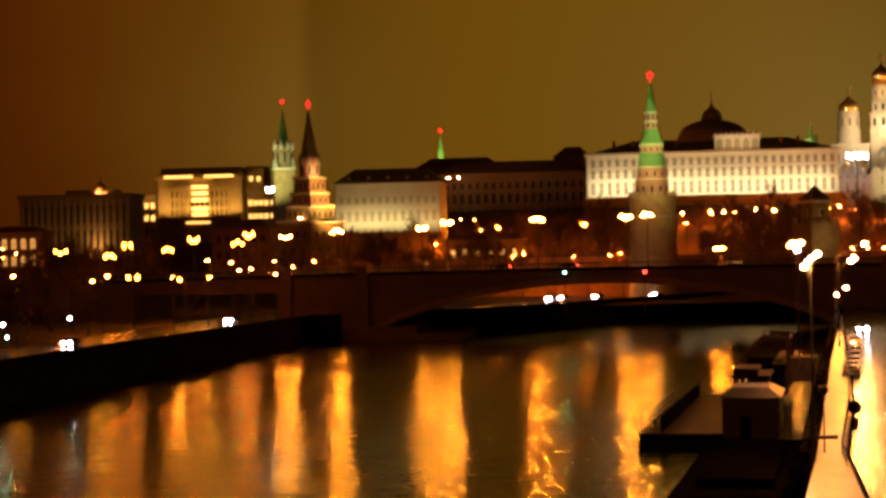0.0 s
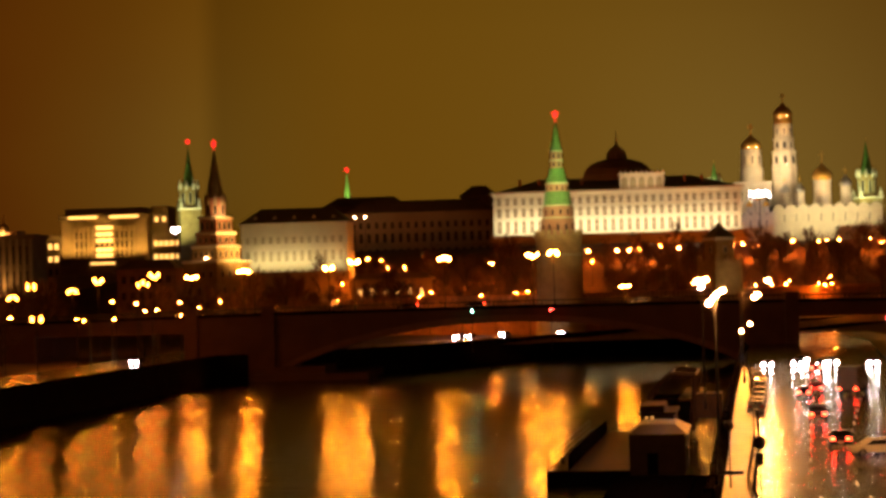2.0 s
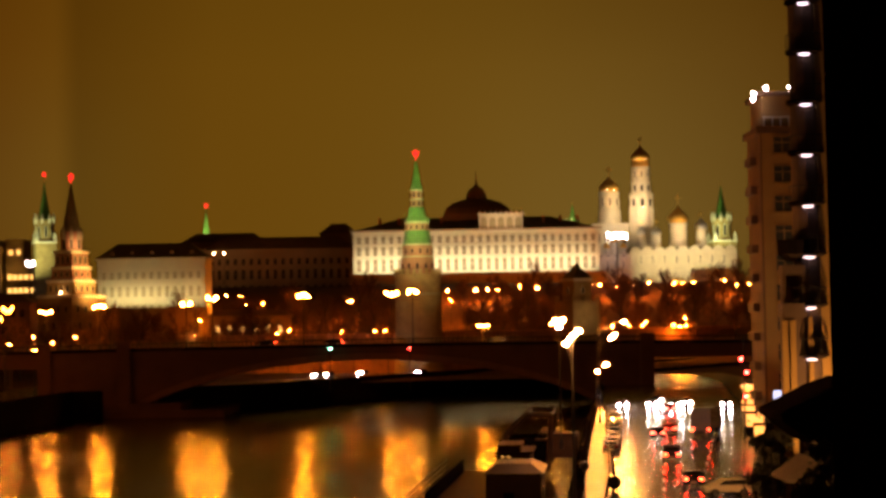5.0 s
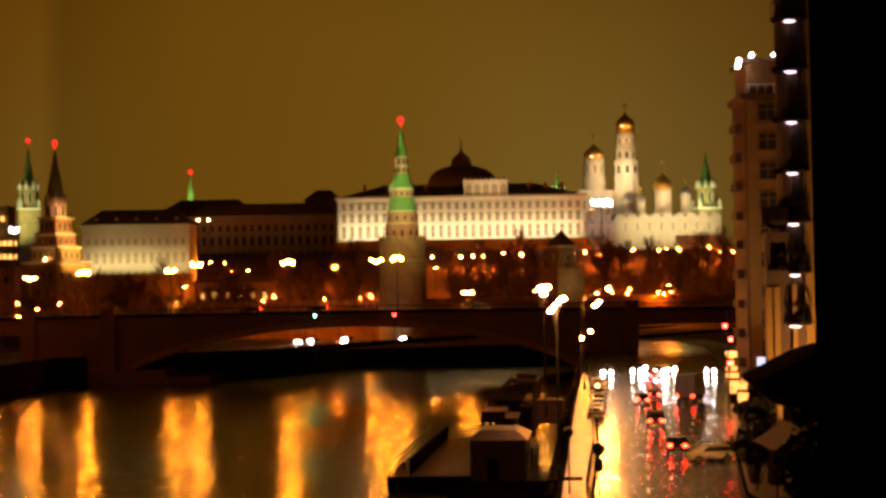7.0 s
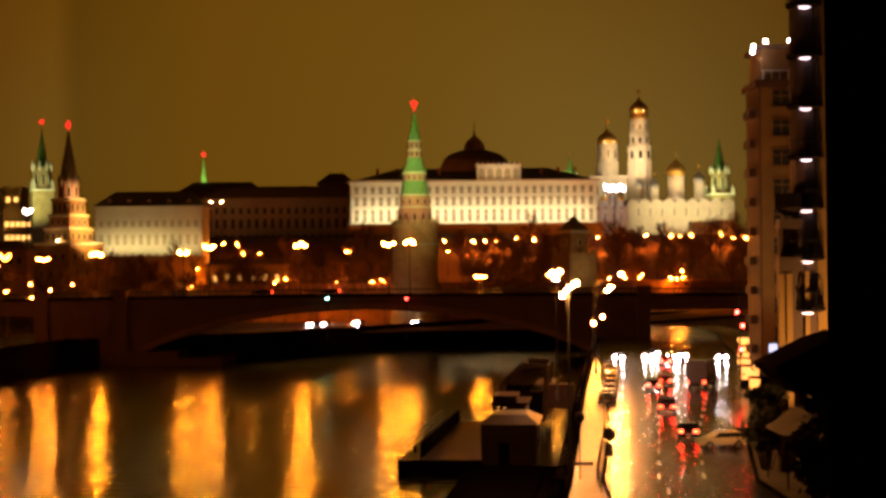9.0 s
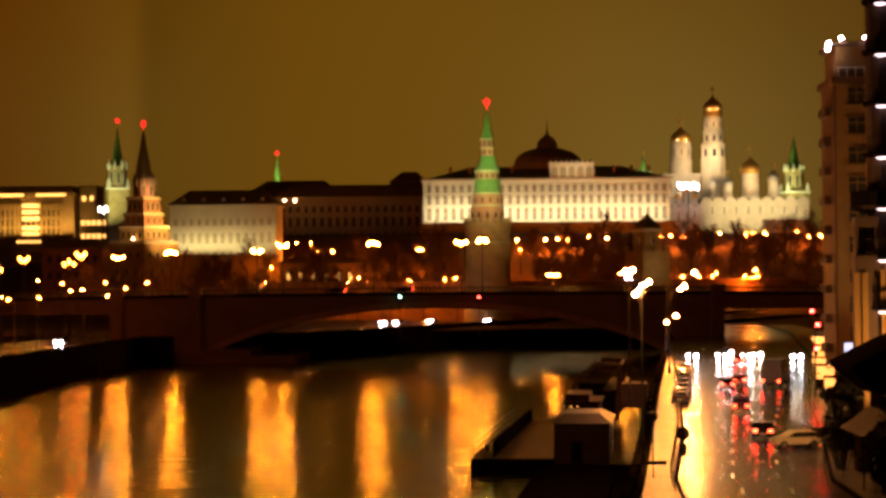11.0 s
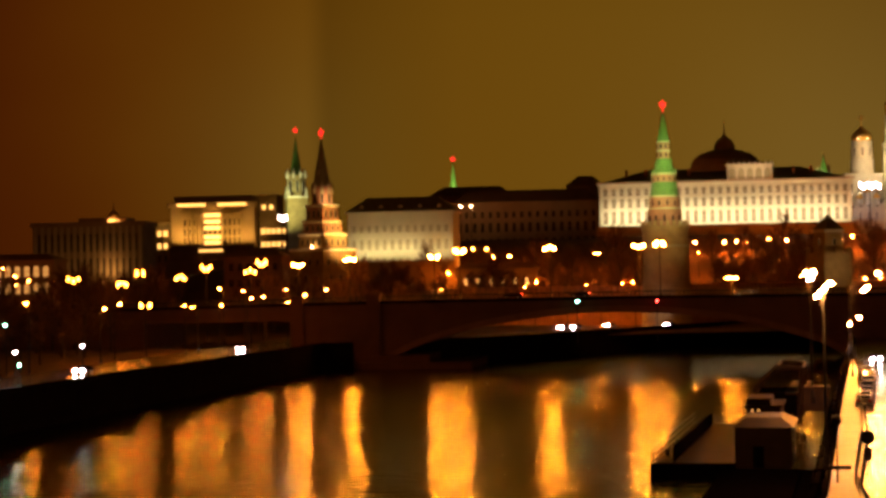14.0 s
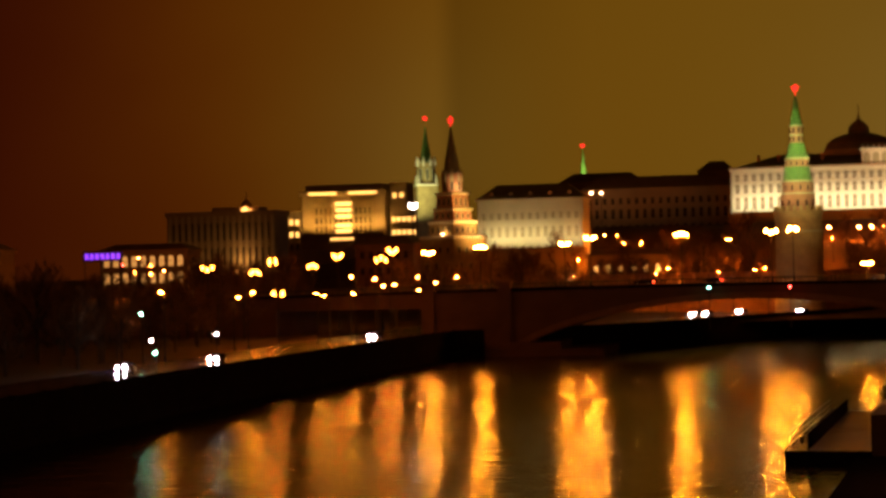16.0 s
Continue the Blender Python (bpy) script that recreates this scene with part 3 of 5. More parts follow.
def road_lamp(x, y, heads, label):
    """A pole with curved arms towards each glowing head."""
    q = thing("road_lamp", label, "street lamp", pose(x, y, LAND + 0.17), "road lamps")
    top = max(h[2] for h in heads) - 0.3
    bm = B()
    lathe(bm, [(0.2, 0), (0.2, 0.8), (0.11, 1.1), (0.07, top)], 8)
    part("pole", bm, DARK_IRON, q)
    for hx, hy, hz, glass in heads:
        bm = B()
        tube(bm, (0, 0, hz - 1.6), (hx * 0.5, hy * 0.5, hz - 0.3), 0.045)
        tube(bm, (hx * 0.5, hy * 0.5, hz - 0.3), (hx, hy, hz + 0.15), 0.045)
        arm = part("arm", bm, DARK_IRON, q)
        part("lens", made(ball, (hx, hy, hz), 0.2 if y < 150 else 0.3, 0.7), glass, arm, "glowing lamp head")


road_lamp(9.3, 135, [(0.2, 1.0, 13.0, LAMP_NEAR), (-0.5, -0.8, 12.4, LAMP_NEAR), (0.55, 0.3, 13.3, LAMP_NEAR), (-0.1, 0.5, 12.7, LAMP_NEAR)], "tall lamp post with four orange heads at the river wall")
road_lamp(12.8, 206, [(0.0, 0.5, 13.5, LAMP_W), (-0.4, -0.5, 14.2, LAMP_ROAD), (0.4, 0, 14.3, LAMP_ROAD)], "lamp post with a curved arm and pale heads")
road_lamp(21.5, 258, [(1.7, 0.3, 11.75, LAMP_ROAD), (2.2, -0.2, 12.2, LAMP_ROAD), (3.6, 0.0, 14.05, LAMP_ROAD)], "lamp post leaning over the road with two orange heads")
road_lamp(24.5, 300, [(1.7, 0.6, 7.15, LAMP_ROAD), (0.25, 0.0, 6.1, LAMP_ROAD)], "short road lamp with two orange heads")
# ---------------------------------------------------------------- parts of grand buildings
def sq(w):
    return w / 2 * math.sqrt(2)


def star(parent, z, r):
    bm = B()
    pts = [((r if k % 2 == 0 else r * 0.42) * math.sin(math.pi * k / 5), z + (r if k % 2 == 0 else r * 0.42) * math.cos(math.pi * k / 5)) for k in range(10)]
    prism(bm, pts, -r * 0.16, r * 0.16)
    tube(bm, (0, 0, z - r * 1.9), (0, 0, z - r * 0.3), 0.12, 0.12)
    part("star", bm, STAR_RED, parent, "glowing ruby-red star")


def cross(parent, z, h):
    bm = B()
    w = 0.05 * h
    box(bm, -w, w, -w, w, z, z + h)
    box(bm, -h * 0.3, h * 0.3, -w, w, z + h * 0.62, z + h * 0.62 + 2 * w)
    box(bm, -h * 0.16, h * 0.16, -w, w, z + h * 0.82, z + h * 0.82 + 2 * w)
    part("cross", bm, GOLD, parent, "gilded cross")


def onion(parent, z0, r, h, material, label, n=16):
    bm = B()
    lathe(bm, [(r * 0.82, z0), (r * 0.98, z0 + 0.14 * h), (r, z0 + 0.25 * h), (r * 0.9, z0 + 0.42 * h), (r * 0.6, z0 + 0.6 * h), (r * 0.28, z0 + 0.76 * h), (r * 0.1, z0 + 0.9 * h), (0.05, z0 + h)], n)
    part("dome", bm, material, parent, label)


def ring(parent, name, n, r, profile, material, sides=6, phase=0.0):
    """Alike small pieces set round a tower."""
    me = mesh_of(name, made(lathe, profile, sides, math.pi / sides), material)
    for k in range(n):
        a = phase + 2 * math.pi * k / n
        piece(name, me, parent, pose(r * math.cos(a), r * math.sin(a), 0, 0, 0, math.degrees(a)))


def slots(parent, name, n, r, z, w, h, material, phase=0.0, lean=0.0):
    """Window openings round a tower: a frame with a recessed dark pane."""
    fr = B()
    prism(fr, [(-w / 2 - 0.18, 0), (w / 2 + 0.18, 0), (w / 2 + 0.18, h), (0, h + w * 0.6), (-w / 2 - 0.18, h)], -0.10, 0.25)
    frame_me = mesh_of("window_frame", fr, material)
    pa = B()
    prism(pa, [(-w / 2, 0.15), (w / 2, 0.15), (w / 2, h - 0.1), (0, h + w * 0.4), (-w / 2, h - 0.1)], -0.14, -0.09)
    pane_me = mesh_of("pane", pa, GLASS)
    for k in range(n):
        a = phase + 2 * math.pi * k / n
        m = pose(r * math.cos(a), r * math.sin(a), z, 0, 0, math.degrees(a) + 90)
        f = piece(name, frame_me, parent, m)
        piece("pane", pane_me, f, Matrix())


# ---------------------------------------------------------------- fortress towers
def round_tower():
    q = thing("round_corner_tower", "floodlit round fortress tower with green tiled spire and red star", "tower", pose(-7.8, 560, 5.5))
    part("base_drum", made(lathe, [(7.6, -0.3), (7.4, 2), (7.0, 14), (6.9, 24), (6.9, 28.2)], 32), BRICK_TAN, q)
    part("machicolation", made(lathe, [(6.95, 28.2), (7.15, 28.9), (7.15, 30.0)], 32), BRICK_TAN, q)
    ring(q, "merlon", 22, 6.8, [(0.62, 30.0), (0.62, 31.0), (0.4, 31.5)], BRICK_TAN, 4)
    part("string_band", made(lathe, [(7.05, 23.6), (7.15, 23.8), (7.15, 24.1), (6.95, 24.3)], 32), BAND_STONE, q)
    part("upper_drum", made(lathe, [(5.1, 29.8), (4.9, 35.2)], 24), BRICK, q)
    part("second_drum", made(lathe, [(4.6, 35.2), (4.5, 38.9)], 24), BRICK, q)
    for z, r in ((34.9, 4.85), (38.6, 4.5)):
        part("cornice", made(lathe, [(r, z), (r + 0.18, z + 0.15), (r + 0.18, z + 0.4), (r - 0.2, z + 0.55)], 24), BAND_STONE, q, "pale stone cornice")
    slots(q, "window", 12, 4.95, 31.2, 0.7, 1.9, BRICK)
    slots(q, "window", 12, 4.55, 36.0, 0.6, 1.5, BRICK, 0.2)
    part("lower_tent", made(lathe, [(4.3, 39.1), (4.05, 41), (3.75, 43.2)], 16), GREEN_TILE, q)
    part("arcade", made(lathe, [(3.45, 43.2), (3.4, 45.4)], 16), BRICK, q)
    slots(q, "arcade_opening", 12, 3.42, 43.5, 0.55, 1.1, BRICK)
    part("gallery", made(lathe, [(3.6, 45.3), (3.85, 45.5), (3.85, 45.85), (3.3, 46.0)], 16), BAND_STONE, q)
    ring(q, "pinnacle", 8, 3.4, [(0.22, 45.8), (0.2, 46.8), (0.04, 47.8)], GREEN_TILE)
    part("middle_tent", made(lathe, [(3.25, 45.9), (2.8, 47.8), (2.25, 50.3)], 16), GREEN_TILE, q)
    part("lantern_drum", made(lathe, [(2.0, 50.2), (1.9, 55.4)], 12), BRICK, q)
    slots(q, "lantern_opening", 8, 1.9, 50.7, 0.6, 1.2, BRICK, math.pi / 8)
    slots(q, "lantern_opening", 8, 1.85, 53.2, 0.6, 1.4, BRICK, math.pi / 8)
    for z in (52.4, 55.2):
        part("lantern_cornice", made(lathe, [(2.0, z), (2.15, z + 0.12), (2.15, z + 0.35), (1.9, z + 0.45)], 16), BAND_STONE, q)
    part("spire", made(lathe, [(1.85, 55.6), (1.2, 58.9), (0.3, 64.4)], 12), GREEN_TILE, q)
    star(q, 66.8, 1.35)


def square_tier(q, name, w0, w1, z0, z1, material, cornice=True):
    part(name, made(lathe, [(sq(w0), z0), (sq(w1), z1)], 4, math.pi / 4), material, q)
    if cornice:
        # The glow of ledge lamps on the cornice is put into its white colour.
        part("cornice", made(lathe, [(sq(w1 + 0.3), z1), (sq(w1 + 1.0), z1 + 0.35), (sq(w1 + 1.0), z1 + 0.95), (sq(w1 - 0.4), z1 + 1.2)], 4, math.pi / 4), WHITE_STONE, q, "white stone cornice with ledge light in its colour")


def gate_tower():
    q = thing("stepped_gate_tower", "floodlit stepped brick gate tower with dark spire and red star", "tower", pose(-131.0, 650, 5.5, 0, 0, -33.6))
    square_tier(q, "gate_block", 17.2, 16.6, -0.3, 26.2, BRICK_TAN)
    square_tier(q, "second_tier", 12.2, 11.8, 27.2, 31.6, BRICK_TAN)
    square_tier(q, "third_tier", 9.8, 9.5, 32.6, 36.2, BRICK)
    square_tier(q, "fourth_tier", 8.4, 8.1, 37.2, 41.8, BRICK)
    for z, w, n, h in ((28.2, 12.0, 4, 2.0), (33.5, 9.7, 3, 1.5), (38.1, 8.3, 3, 2.4), (15.0, 17.0, 3, 2.4), (21.0, 16.8, 4, 2.0)):
        fr = mesh_of("window_frame", made(prism, [(-0.65, 0), (0.65, 0), (0.65, h), (0, h + 0.7), (-0.65, h)], -0.15, 0.2), BAND_STONE)
        pa = mesh_of("pane", made(prism, [(-0.45, 0.2), (0.45, 0.2), (0.45, h - 0.1), (0, h + 0.35), (-0.45, h - 0.1)], -0.2, -0.14), GLASS)
        for side in range(4):
            for k in range(n):
                u = (k - (n - 1) / 2) * w / (n + 0.4)
                piece("pane", pa, piece("window", fr, q, pose(0, 0, 0, 0, 0, 90 * side) @ pose(u, -w / 2, z)), Matrix())
    lamp = mesh_of("ledge_lamp", made(ball, (0, 0, 0), 0.34), ROOF_LAMP)
    for side, spots in ((3, (-3.4, 0.2)), (0, (2.0,))):
        for u in spots:
            piece("ledge_lamp", lamp, q, pose(0, 0, 0, 0, 0, 90 * side) @ pose(u, -7.3, 27.9))
    part("octagon", made(lathe, [(3.9, 42.6), (3.8, 49.6)], 8, math.pi / 8), BRICK, q)
    slots(q, "arch_opening", 8, 3.6, 43.4, 1.0, 3.2, BAND_STONE)
    ring(q, "gablet", 8, 3.4, [(0.55, 46.6), (0.75, 47.8), (0.5, 49.6), (0.05, 51.6)], BAND_STONE)
    part("spire", made(lathe, [(3.45, 49.4), (2.5, 54.5), (1.25, 61), (0.28, 66.6)], 8, math.pi / 8), GREEN_ROOF, q)
    ring(q, "dormer", 4, 2.3, [(0.4, 53.0), (0.4, 54.4), (0.05, 55.8)], BAND_STONE, 4, 0.4)
    star(q, 69.0, 1.4)


def gothic_tower(x, y, base, label, z_body, w_body, z_drum, w_drum, z_tent, z_star, r_star, heading=0, starred=True):
    q = thing("spired_tower", label, "tower", pose(x, y, base, 0, 0, heading))
    zb, zd, zt, zs = (v - base for v in (z_body, z_drum, z_tent, z_star))
    square_tier(q, "body", w_body * 1.06, w_body, -0.5, zb, BRICK_TAN)
    ring(q, "corner_pinnacle", 4, w_body * 0.62, [(w_body * 0.09, zb), (w_body * 0.09, zb + 3), (0.05, zb + 7)], WHITE_STONE, 6, math.pi / 4)
    part("drum", made(lathe, [(w_drum / 2, zb), (w_drum / 2 * 0.96, zd)], 8, math.pi / 8), BRICK_TAN, q)
    slots(q, "arch_opening", 8, w_drum / 2 * 0.93, zb + (zd - zb) * 0.25, w_drum * 0.13, (zd - zb) * 0.45, WHITE_STONE)
    ring(q, "pinnacle", 8, w_drum * 0.47, [(w_drum * 0.07, zd - 2), (w_drum * 0.08, zd + 1), (0.05, zd + 4)], WHITE_STONE, 6, math.pi / 8)
    part("spire", made(lathe, [(w_drum * 0.30, zd), (w_drum * 0.28, zd + (zt - zd) * 0.15), (w_drum * 0.1, zd + (zt - zd) * 0.7), (0.2, zt)], 8, math.pi / 8), GREEN_TILE, q)
    tube_bm = B()
    tube(tube_bm, (0, 0, zt - 0.2), (0, 0, zs), 0.18, 0.12)
    part("finial", tube_bm, GOLD, q)
    if starred:
        star(q, zs, r_star)
    return q


def low_tower():
    q = thing("small_wall_tower", "small dark fortress tower with a steep pyramid roof", "tower", pose(46.5, 645, 5.5, 0, 0, 30))
    square_tier(q, "lower_block", 11.5, 11, -0.5, 22, BRICK_TAN, False)
    mer = mesh_of("merlon", made(lathe, [(0.9, 22), (0.9, 23.4), (0.4, 24)], 4, math.pi / 4), BRICK_TAN)
    for sx in (-1, 0, 1):
        for sy in (-1, 0, 1):
            if sx or sy:
                piece("merlon", mer, q, pose(sx * 4.9, sy * 4.9, 0))
    square_tier(q, "upper_block", 7.4, 7.0, 21.8, 29, BRICK_TAN)
    slots(q, "window", 4, 3.7, 24.5, 1.0, 2.0, WHITE_STONE, 0)
    part("roof", made(lathe, [(sq(7.6), 30), (sq(3.2), 33), (0.2, 35.2)], 4, math.pi / 4), GREEN_ROOF, q)
    part("vane", made(tube, (0, 0, 35), (0, 0, 37), 0.1, 0.05), DARK_IRON, q)


def fortress_wall():
    q = thing("fortress_wall", "long red brick fortress wall with swallowtail merlons", "wall", kind="structure")
    path = [(-131, 650), (-60, 606), (-8.6, 560), (46.5, 645), (112, 745), (330, 880)]
    part("wall_body", made(strip, path, -1.5, 1.5, 4.0, 15.5), BRICK, q)
    me = mesh_of("merlon", made(prism, [(-0.9, 0), (0.9, 0), (0.9, 2.4), (0.35, 1.9), (0, 1.7), (-0.35, 1.9), (-0.9, 2.4)], -0.35, 0.35), BRICK)
    for k in range(210):
        x, y, h = along(path, k * 2.7)
        piece("merlon", me, q, pose(x, y, 15.5, 0, 0, math.degrees(h)))


round_tower()
gate_tower()
low_tower()
fortress_wall()
gothic_tower(-220.3, 1020, 27, "tall floodlit tower with white pinnacles and green spire", 69, 11.5, 82, 11, 103, 107.4, 1.7, 20)
gothic_tower(-154, 1200, 6, "far floodlit tower with a green spire and red star", 72, 10, 78.5, 9, 98.5, 100.8, 1.9, 10)
gothic_tower(174, 1150, 6, "floodlit clock tower with white arcades and green spire", 69, 14.5, 84, 12, 104, 107.5, 1.2, 12, False)
gothic_tower(79, 1120, 36, "distant floodlit tower with a pale spire", 72, 9, 80, 8, 92, 94, 1.0, 12, False)


# ---------------------------------------------------------------- palace and houses
def window_meshes(w, h, arch, frame_material, pane_material):
    top = [(w / 2, h)] + ([(w * 0.35, h + w * 0.3), (0, h + w * 0.42), (-w * 0.35, h + w * 0.3)] if arch else []) + [(-w / 2, h)]
    out = [(x * (1 + 0.36 / w), z + (0.15 if z > 0 else 0)) for x, z in top]
    fr = mesh_of("window", made(prism, [(-w / 2 - 0.18, -0.1), (w / 2 + 0.18, -0.1)] + out, -0.14, 0.1), frame_material)
    pa = mesh_of("pane", made(prism, [(-w / 2, 0.05), (w / 2, 0.05)] + top, -0.18, -0.13), pane_material)
    si = mesh_of("sill", made(box, -w / 2 - 0.35, w / 2 + 0.35, -0.4, 0.05, -0.35, -0.1), frame_material)
    mu = B()
    box(mu, -0.05, 0.05, -0.22, -0.18, 0.05, h)
    box(mu, -w / 2, w / 2, -0.22, -0.18, h * 0.62, h * 0.62 + 0.1)
    return fr, pa, si, mesh_of("mullion", mu, frame_material)


def window_rows(parent, x0, x1, y, rows, n, frame_material, pane_material=None, m=None):
    """Rows of windows on a front that looks to -y."""
    for z, w, h, arch in rows:
        meshes = window_meshes(w, h, arch, frame_material, pane_material or GLASS)
        for k in range(n):
            x = x0 + (x1 - x0) * (k + 0.5) / n
            f = piece("window", meshes[0], parent, (m or Matrix()) @ pose(x, y, z))
            for name, me in zip(("pane", "sill", "mullion"), meshes[1:]):
                piece(name, me, f, Matrix())


def palace():
    q = thing("grand_palace", "long floodlit cream palace with dark roof and dome", "palace", pose(15.5, 860, 38.2))
    hw = 57.5
    bm = B()
    box(bm, -hw, hw, 0, 42, 6, 26)
    part("wall", bm, STUCCO, q)
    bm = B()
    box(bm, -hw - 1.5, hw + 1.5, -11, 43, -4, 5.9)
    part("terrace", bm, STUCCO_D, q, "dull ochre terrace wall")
    window_rows(q, -hw + 1, hw - 1, 0, [(7.2, 1.9, 5.0, True)], 30, STUCCO, PANE_PALE)
    window_rows(q, -hw + 1, hw - 1, 0, [(14.6, 1.6, 3.3, True), (20.2, 1.5, 2.3, True)], 30, STUCCO, PANE_PALE)
    for z, d, h in ((5.9, 0.7, 0.6), (13.2, 0.5, 0.5), (19.0, 0.35, 0.3), (25.0, 0.9, 0.9)):
        bm = B()
        box(bm, -hw - d, hw + d, -d, 0.1, z, z + h)
        part("cornice", bm, STUCCO, q)
    me = mesh_of("pilaster", made(box, -0.4, 0.4, -0.32, 0.05, 6.5, 25.0), STUCCO)
    for k in range(31):
        piece("pilaster", me, q, pose(-hw + 1 + (2 * hw - 2) * k / 30, 0, 0))
    bm = B()
    v = [bm.verts.new(p) for p in ((-hw - 1, -1, 25.9), (hw + 1, -1, 25.9), (hw + 1, 43, 25.9), (-hw - 1, 43, 25.9), (-hw + 22, 18, 33), (hw - 22, 18, 33), (hw - 22, 26, 33), (-hw + 22, 26, 33))]
    for f in ((0, 1, 5, 4), (1, 2, 6, 5), (2, 3, 7, 6), (3, 0, 4, 7), (4, 5, 6, 7), (3, 2, 1, 0)):
        bm.faces.new([v[i] for i in f])
    part("roof", bm, GREEN_ROOF, q)
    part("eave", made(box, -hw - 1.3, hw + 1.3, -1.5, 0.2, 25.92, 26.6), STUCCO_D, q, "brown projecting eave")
    hood = mesh_of("window_hood", made(prism, [(-1.25, 0), (-0.9, 0.9), (0, 1.3), (0.9, 0.9), (1.25, 0), (0.95, 0), (0.7, 0.6), (0, 0.95), (-0.7, 0.6), (-0.95, 0)], -0.45, 0.05), BAND_STONE)
    for k in range(30):
        for z in (17.7, 22.4):
            piece("window_hood", hood, q, pose(-hw + 1 + (2 * hw - 2) * (k + 0.5) / 30, 0, z))
    bm = B()
    box(bm, 1.5, 22, -0.8, 14, 25.9, 33.0)
    box(bm, 0.9, 22.6, -1.4, 14.4, 33.0, 33.8)
    att = part("attic", bm, STUCCO, q)
    for k in range(5):
        prof = [(-1.5, 0), (1.5, 0), (1.5, 3.2), (1.0, 4.4), (0, 5.0), (-1.0, 4.4), (-1.5, 3.2)]
        piece("niche", bpy.data.meshes.get("attic_niche") or mesh_of("attic_niche", made(prism, prof, -0.25, 0.1), BAND_STONE), att, pose(3.8 + 4 * k, -0.82, 26.9))
    bm = B()
    lathe(bm, [(sq(33), 31.5), (sq(32), 34.5), (sq(29), 37.4), (sq(23), 39.8), (sq(14), 41.6), (sq(9), 42.2)], 4, math.pi / 4, 1.0, 28)
    lathe(bm, [(5.2, 42.0), (5.0, 43.2), (4.6, 45.2), (3.2, 47.2), (1.4, 48.4), (0.7, 49.4), (0.3, 51.5), (0.1, 56.5)], 8, 0, 1.0, 28)
    part("dome", bm, BROWN_ROOF, q, "dark brown ribbed dome with lantern and flagpole")
    urn = mesh_of("urn", made(lathe, [(0.35, 33.8), (0.35, 34.6), (0.1, 35.3)], 6), STUCCO)
    for k in range(9):
        piece("urn", urn, att, pose(2 + 2.45 * k, -0.4, 0))
    chim = mesh_of("chimney", made(box, -0.7, 0.7, 8, 9.6, 27, 32.6), BRICK)
    for x in (-45, -36, -27, -16, 32, 40, 48):
        piece("chimney", chim, q, pose(x, 0, 0))


def plain_house(name, label, x0, x1, y, depth, z0, z1, roof_h, rows, n, wall, roof, heading=0.0, dormers=0, cornice=True, pane=None):
    cx = (x0 + x1) / 2
    hw = (x1 - x0) / 2
    q = thing(name, label, "building", pose(cx, y, z0, 0, 0, heading))
    h = z1 - z0
    part("wall", made(box, -hw, hw, 0, depth, -4, h), wall, q)
    window_rows(q, -hw + 1, hw - 1, 0, rows, n, wall, pane)
    if cornice:
        part("cornice", made(box, -hw - 0.7, hw + 0.7, -0.7, depth + 0.7, h, h + 0.8), wall, q)
    bm = B()
    e = 0.6
    v = [bm.verts.new(p) for p in ((-hw - e, -e, h + 0.8), (hw + e, -e, h + 0.8), (hw + e, depth + e, h + 0.8), (-hw - e, depth + e, h + 0.8),
                                   (-hw + depth * 0.3, depth * 0.4, h + roof_h), (hw - depth * 0.3, depth * 0.4, h + roof_h), (hw - depth * 0.3, depth * 0.6, h + roof_h), (-hw + depth * 0.3, depth * 0.6, h + roof_h))]
    for f in ((0, 1, 5, 4), (1, 2, 6, 5), (2, 3, 7, 6), (3, 0, 4, 7), (4, 5, 6, 7), (3, 2, 1, 0)):
        bm.faces.new([v[i] for i in f])
    part("roof", bm, roof, q)
    if dormers:
        bm = B()
        prism(bm, [(-0.8, 0), (0.8, 0), (0.8, 1.5), (0, 2.3), (-0.8, 1.5)], 0, 2.5)
        me = mesh_of("dormer", bm, wall)
        for k in range(dormers):
            piece("dormer", me, q, pose(-hw + 2 * hw * (k + 0.7) / (dormers + 0.4), depth * 0.08, h + 1.4))
    return q


palace()
plain_house("armoury", "long pale floodlit building with dark green roof", -135, -93, 720, 22, 20, 47.5, 6.8,
            [(6, 1.4, 3.2, True), (13, 1.4, 3.6, True), (20, 1.3, 2.6, False)], 13, STUCCO, GREEN_ROOF, 0, 5, pane=PANE_FAINT)
# Block added to carry the floodlights and keep the lower front dark.
part("terrace", made(box, -22.5, 22.5, -7.5, 0, -6, 8.6), STUCCO_D, bpy.data.objects["armoury"], "dull added block that cuts off the floodlight below")
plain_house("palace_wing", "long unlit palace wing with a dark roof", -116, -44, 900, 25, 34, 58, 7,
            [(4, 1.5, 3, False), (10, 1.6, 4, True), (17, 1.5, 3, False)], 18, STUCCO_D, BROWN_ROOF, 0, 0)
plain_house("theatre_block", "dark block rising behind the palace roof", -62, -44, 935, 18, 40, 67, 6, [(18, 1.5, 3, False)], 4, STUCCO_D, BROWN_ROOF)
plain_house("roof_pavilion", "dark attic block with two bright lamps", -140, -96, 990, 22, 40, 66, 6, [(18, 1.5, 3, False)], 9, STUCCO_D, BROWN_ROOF)


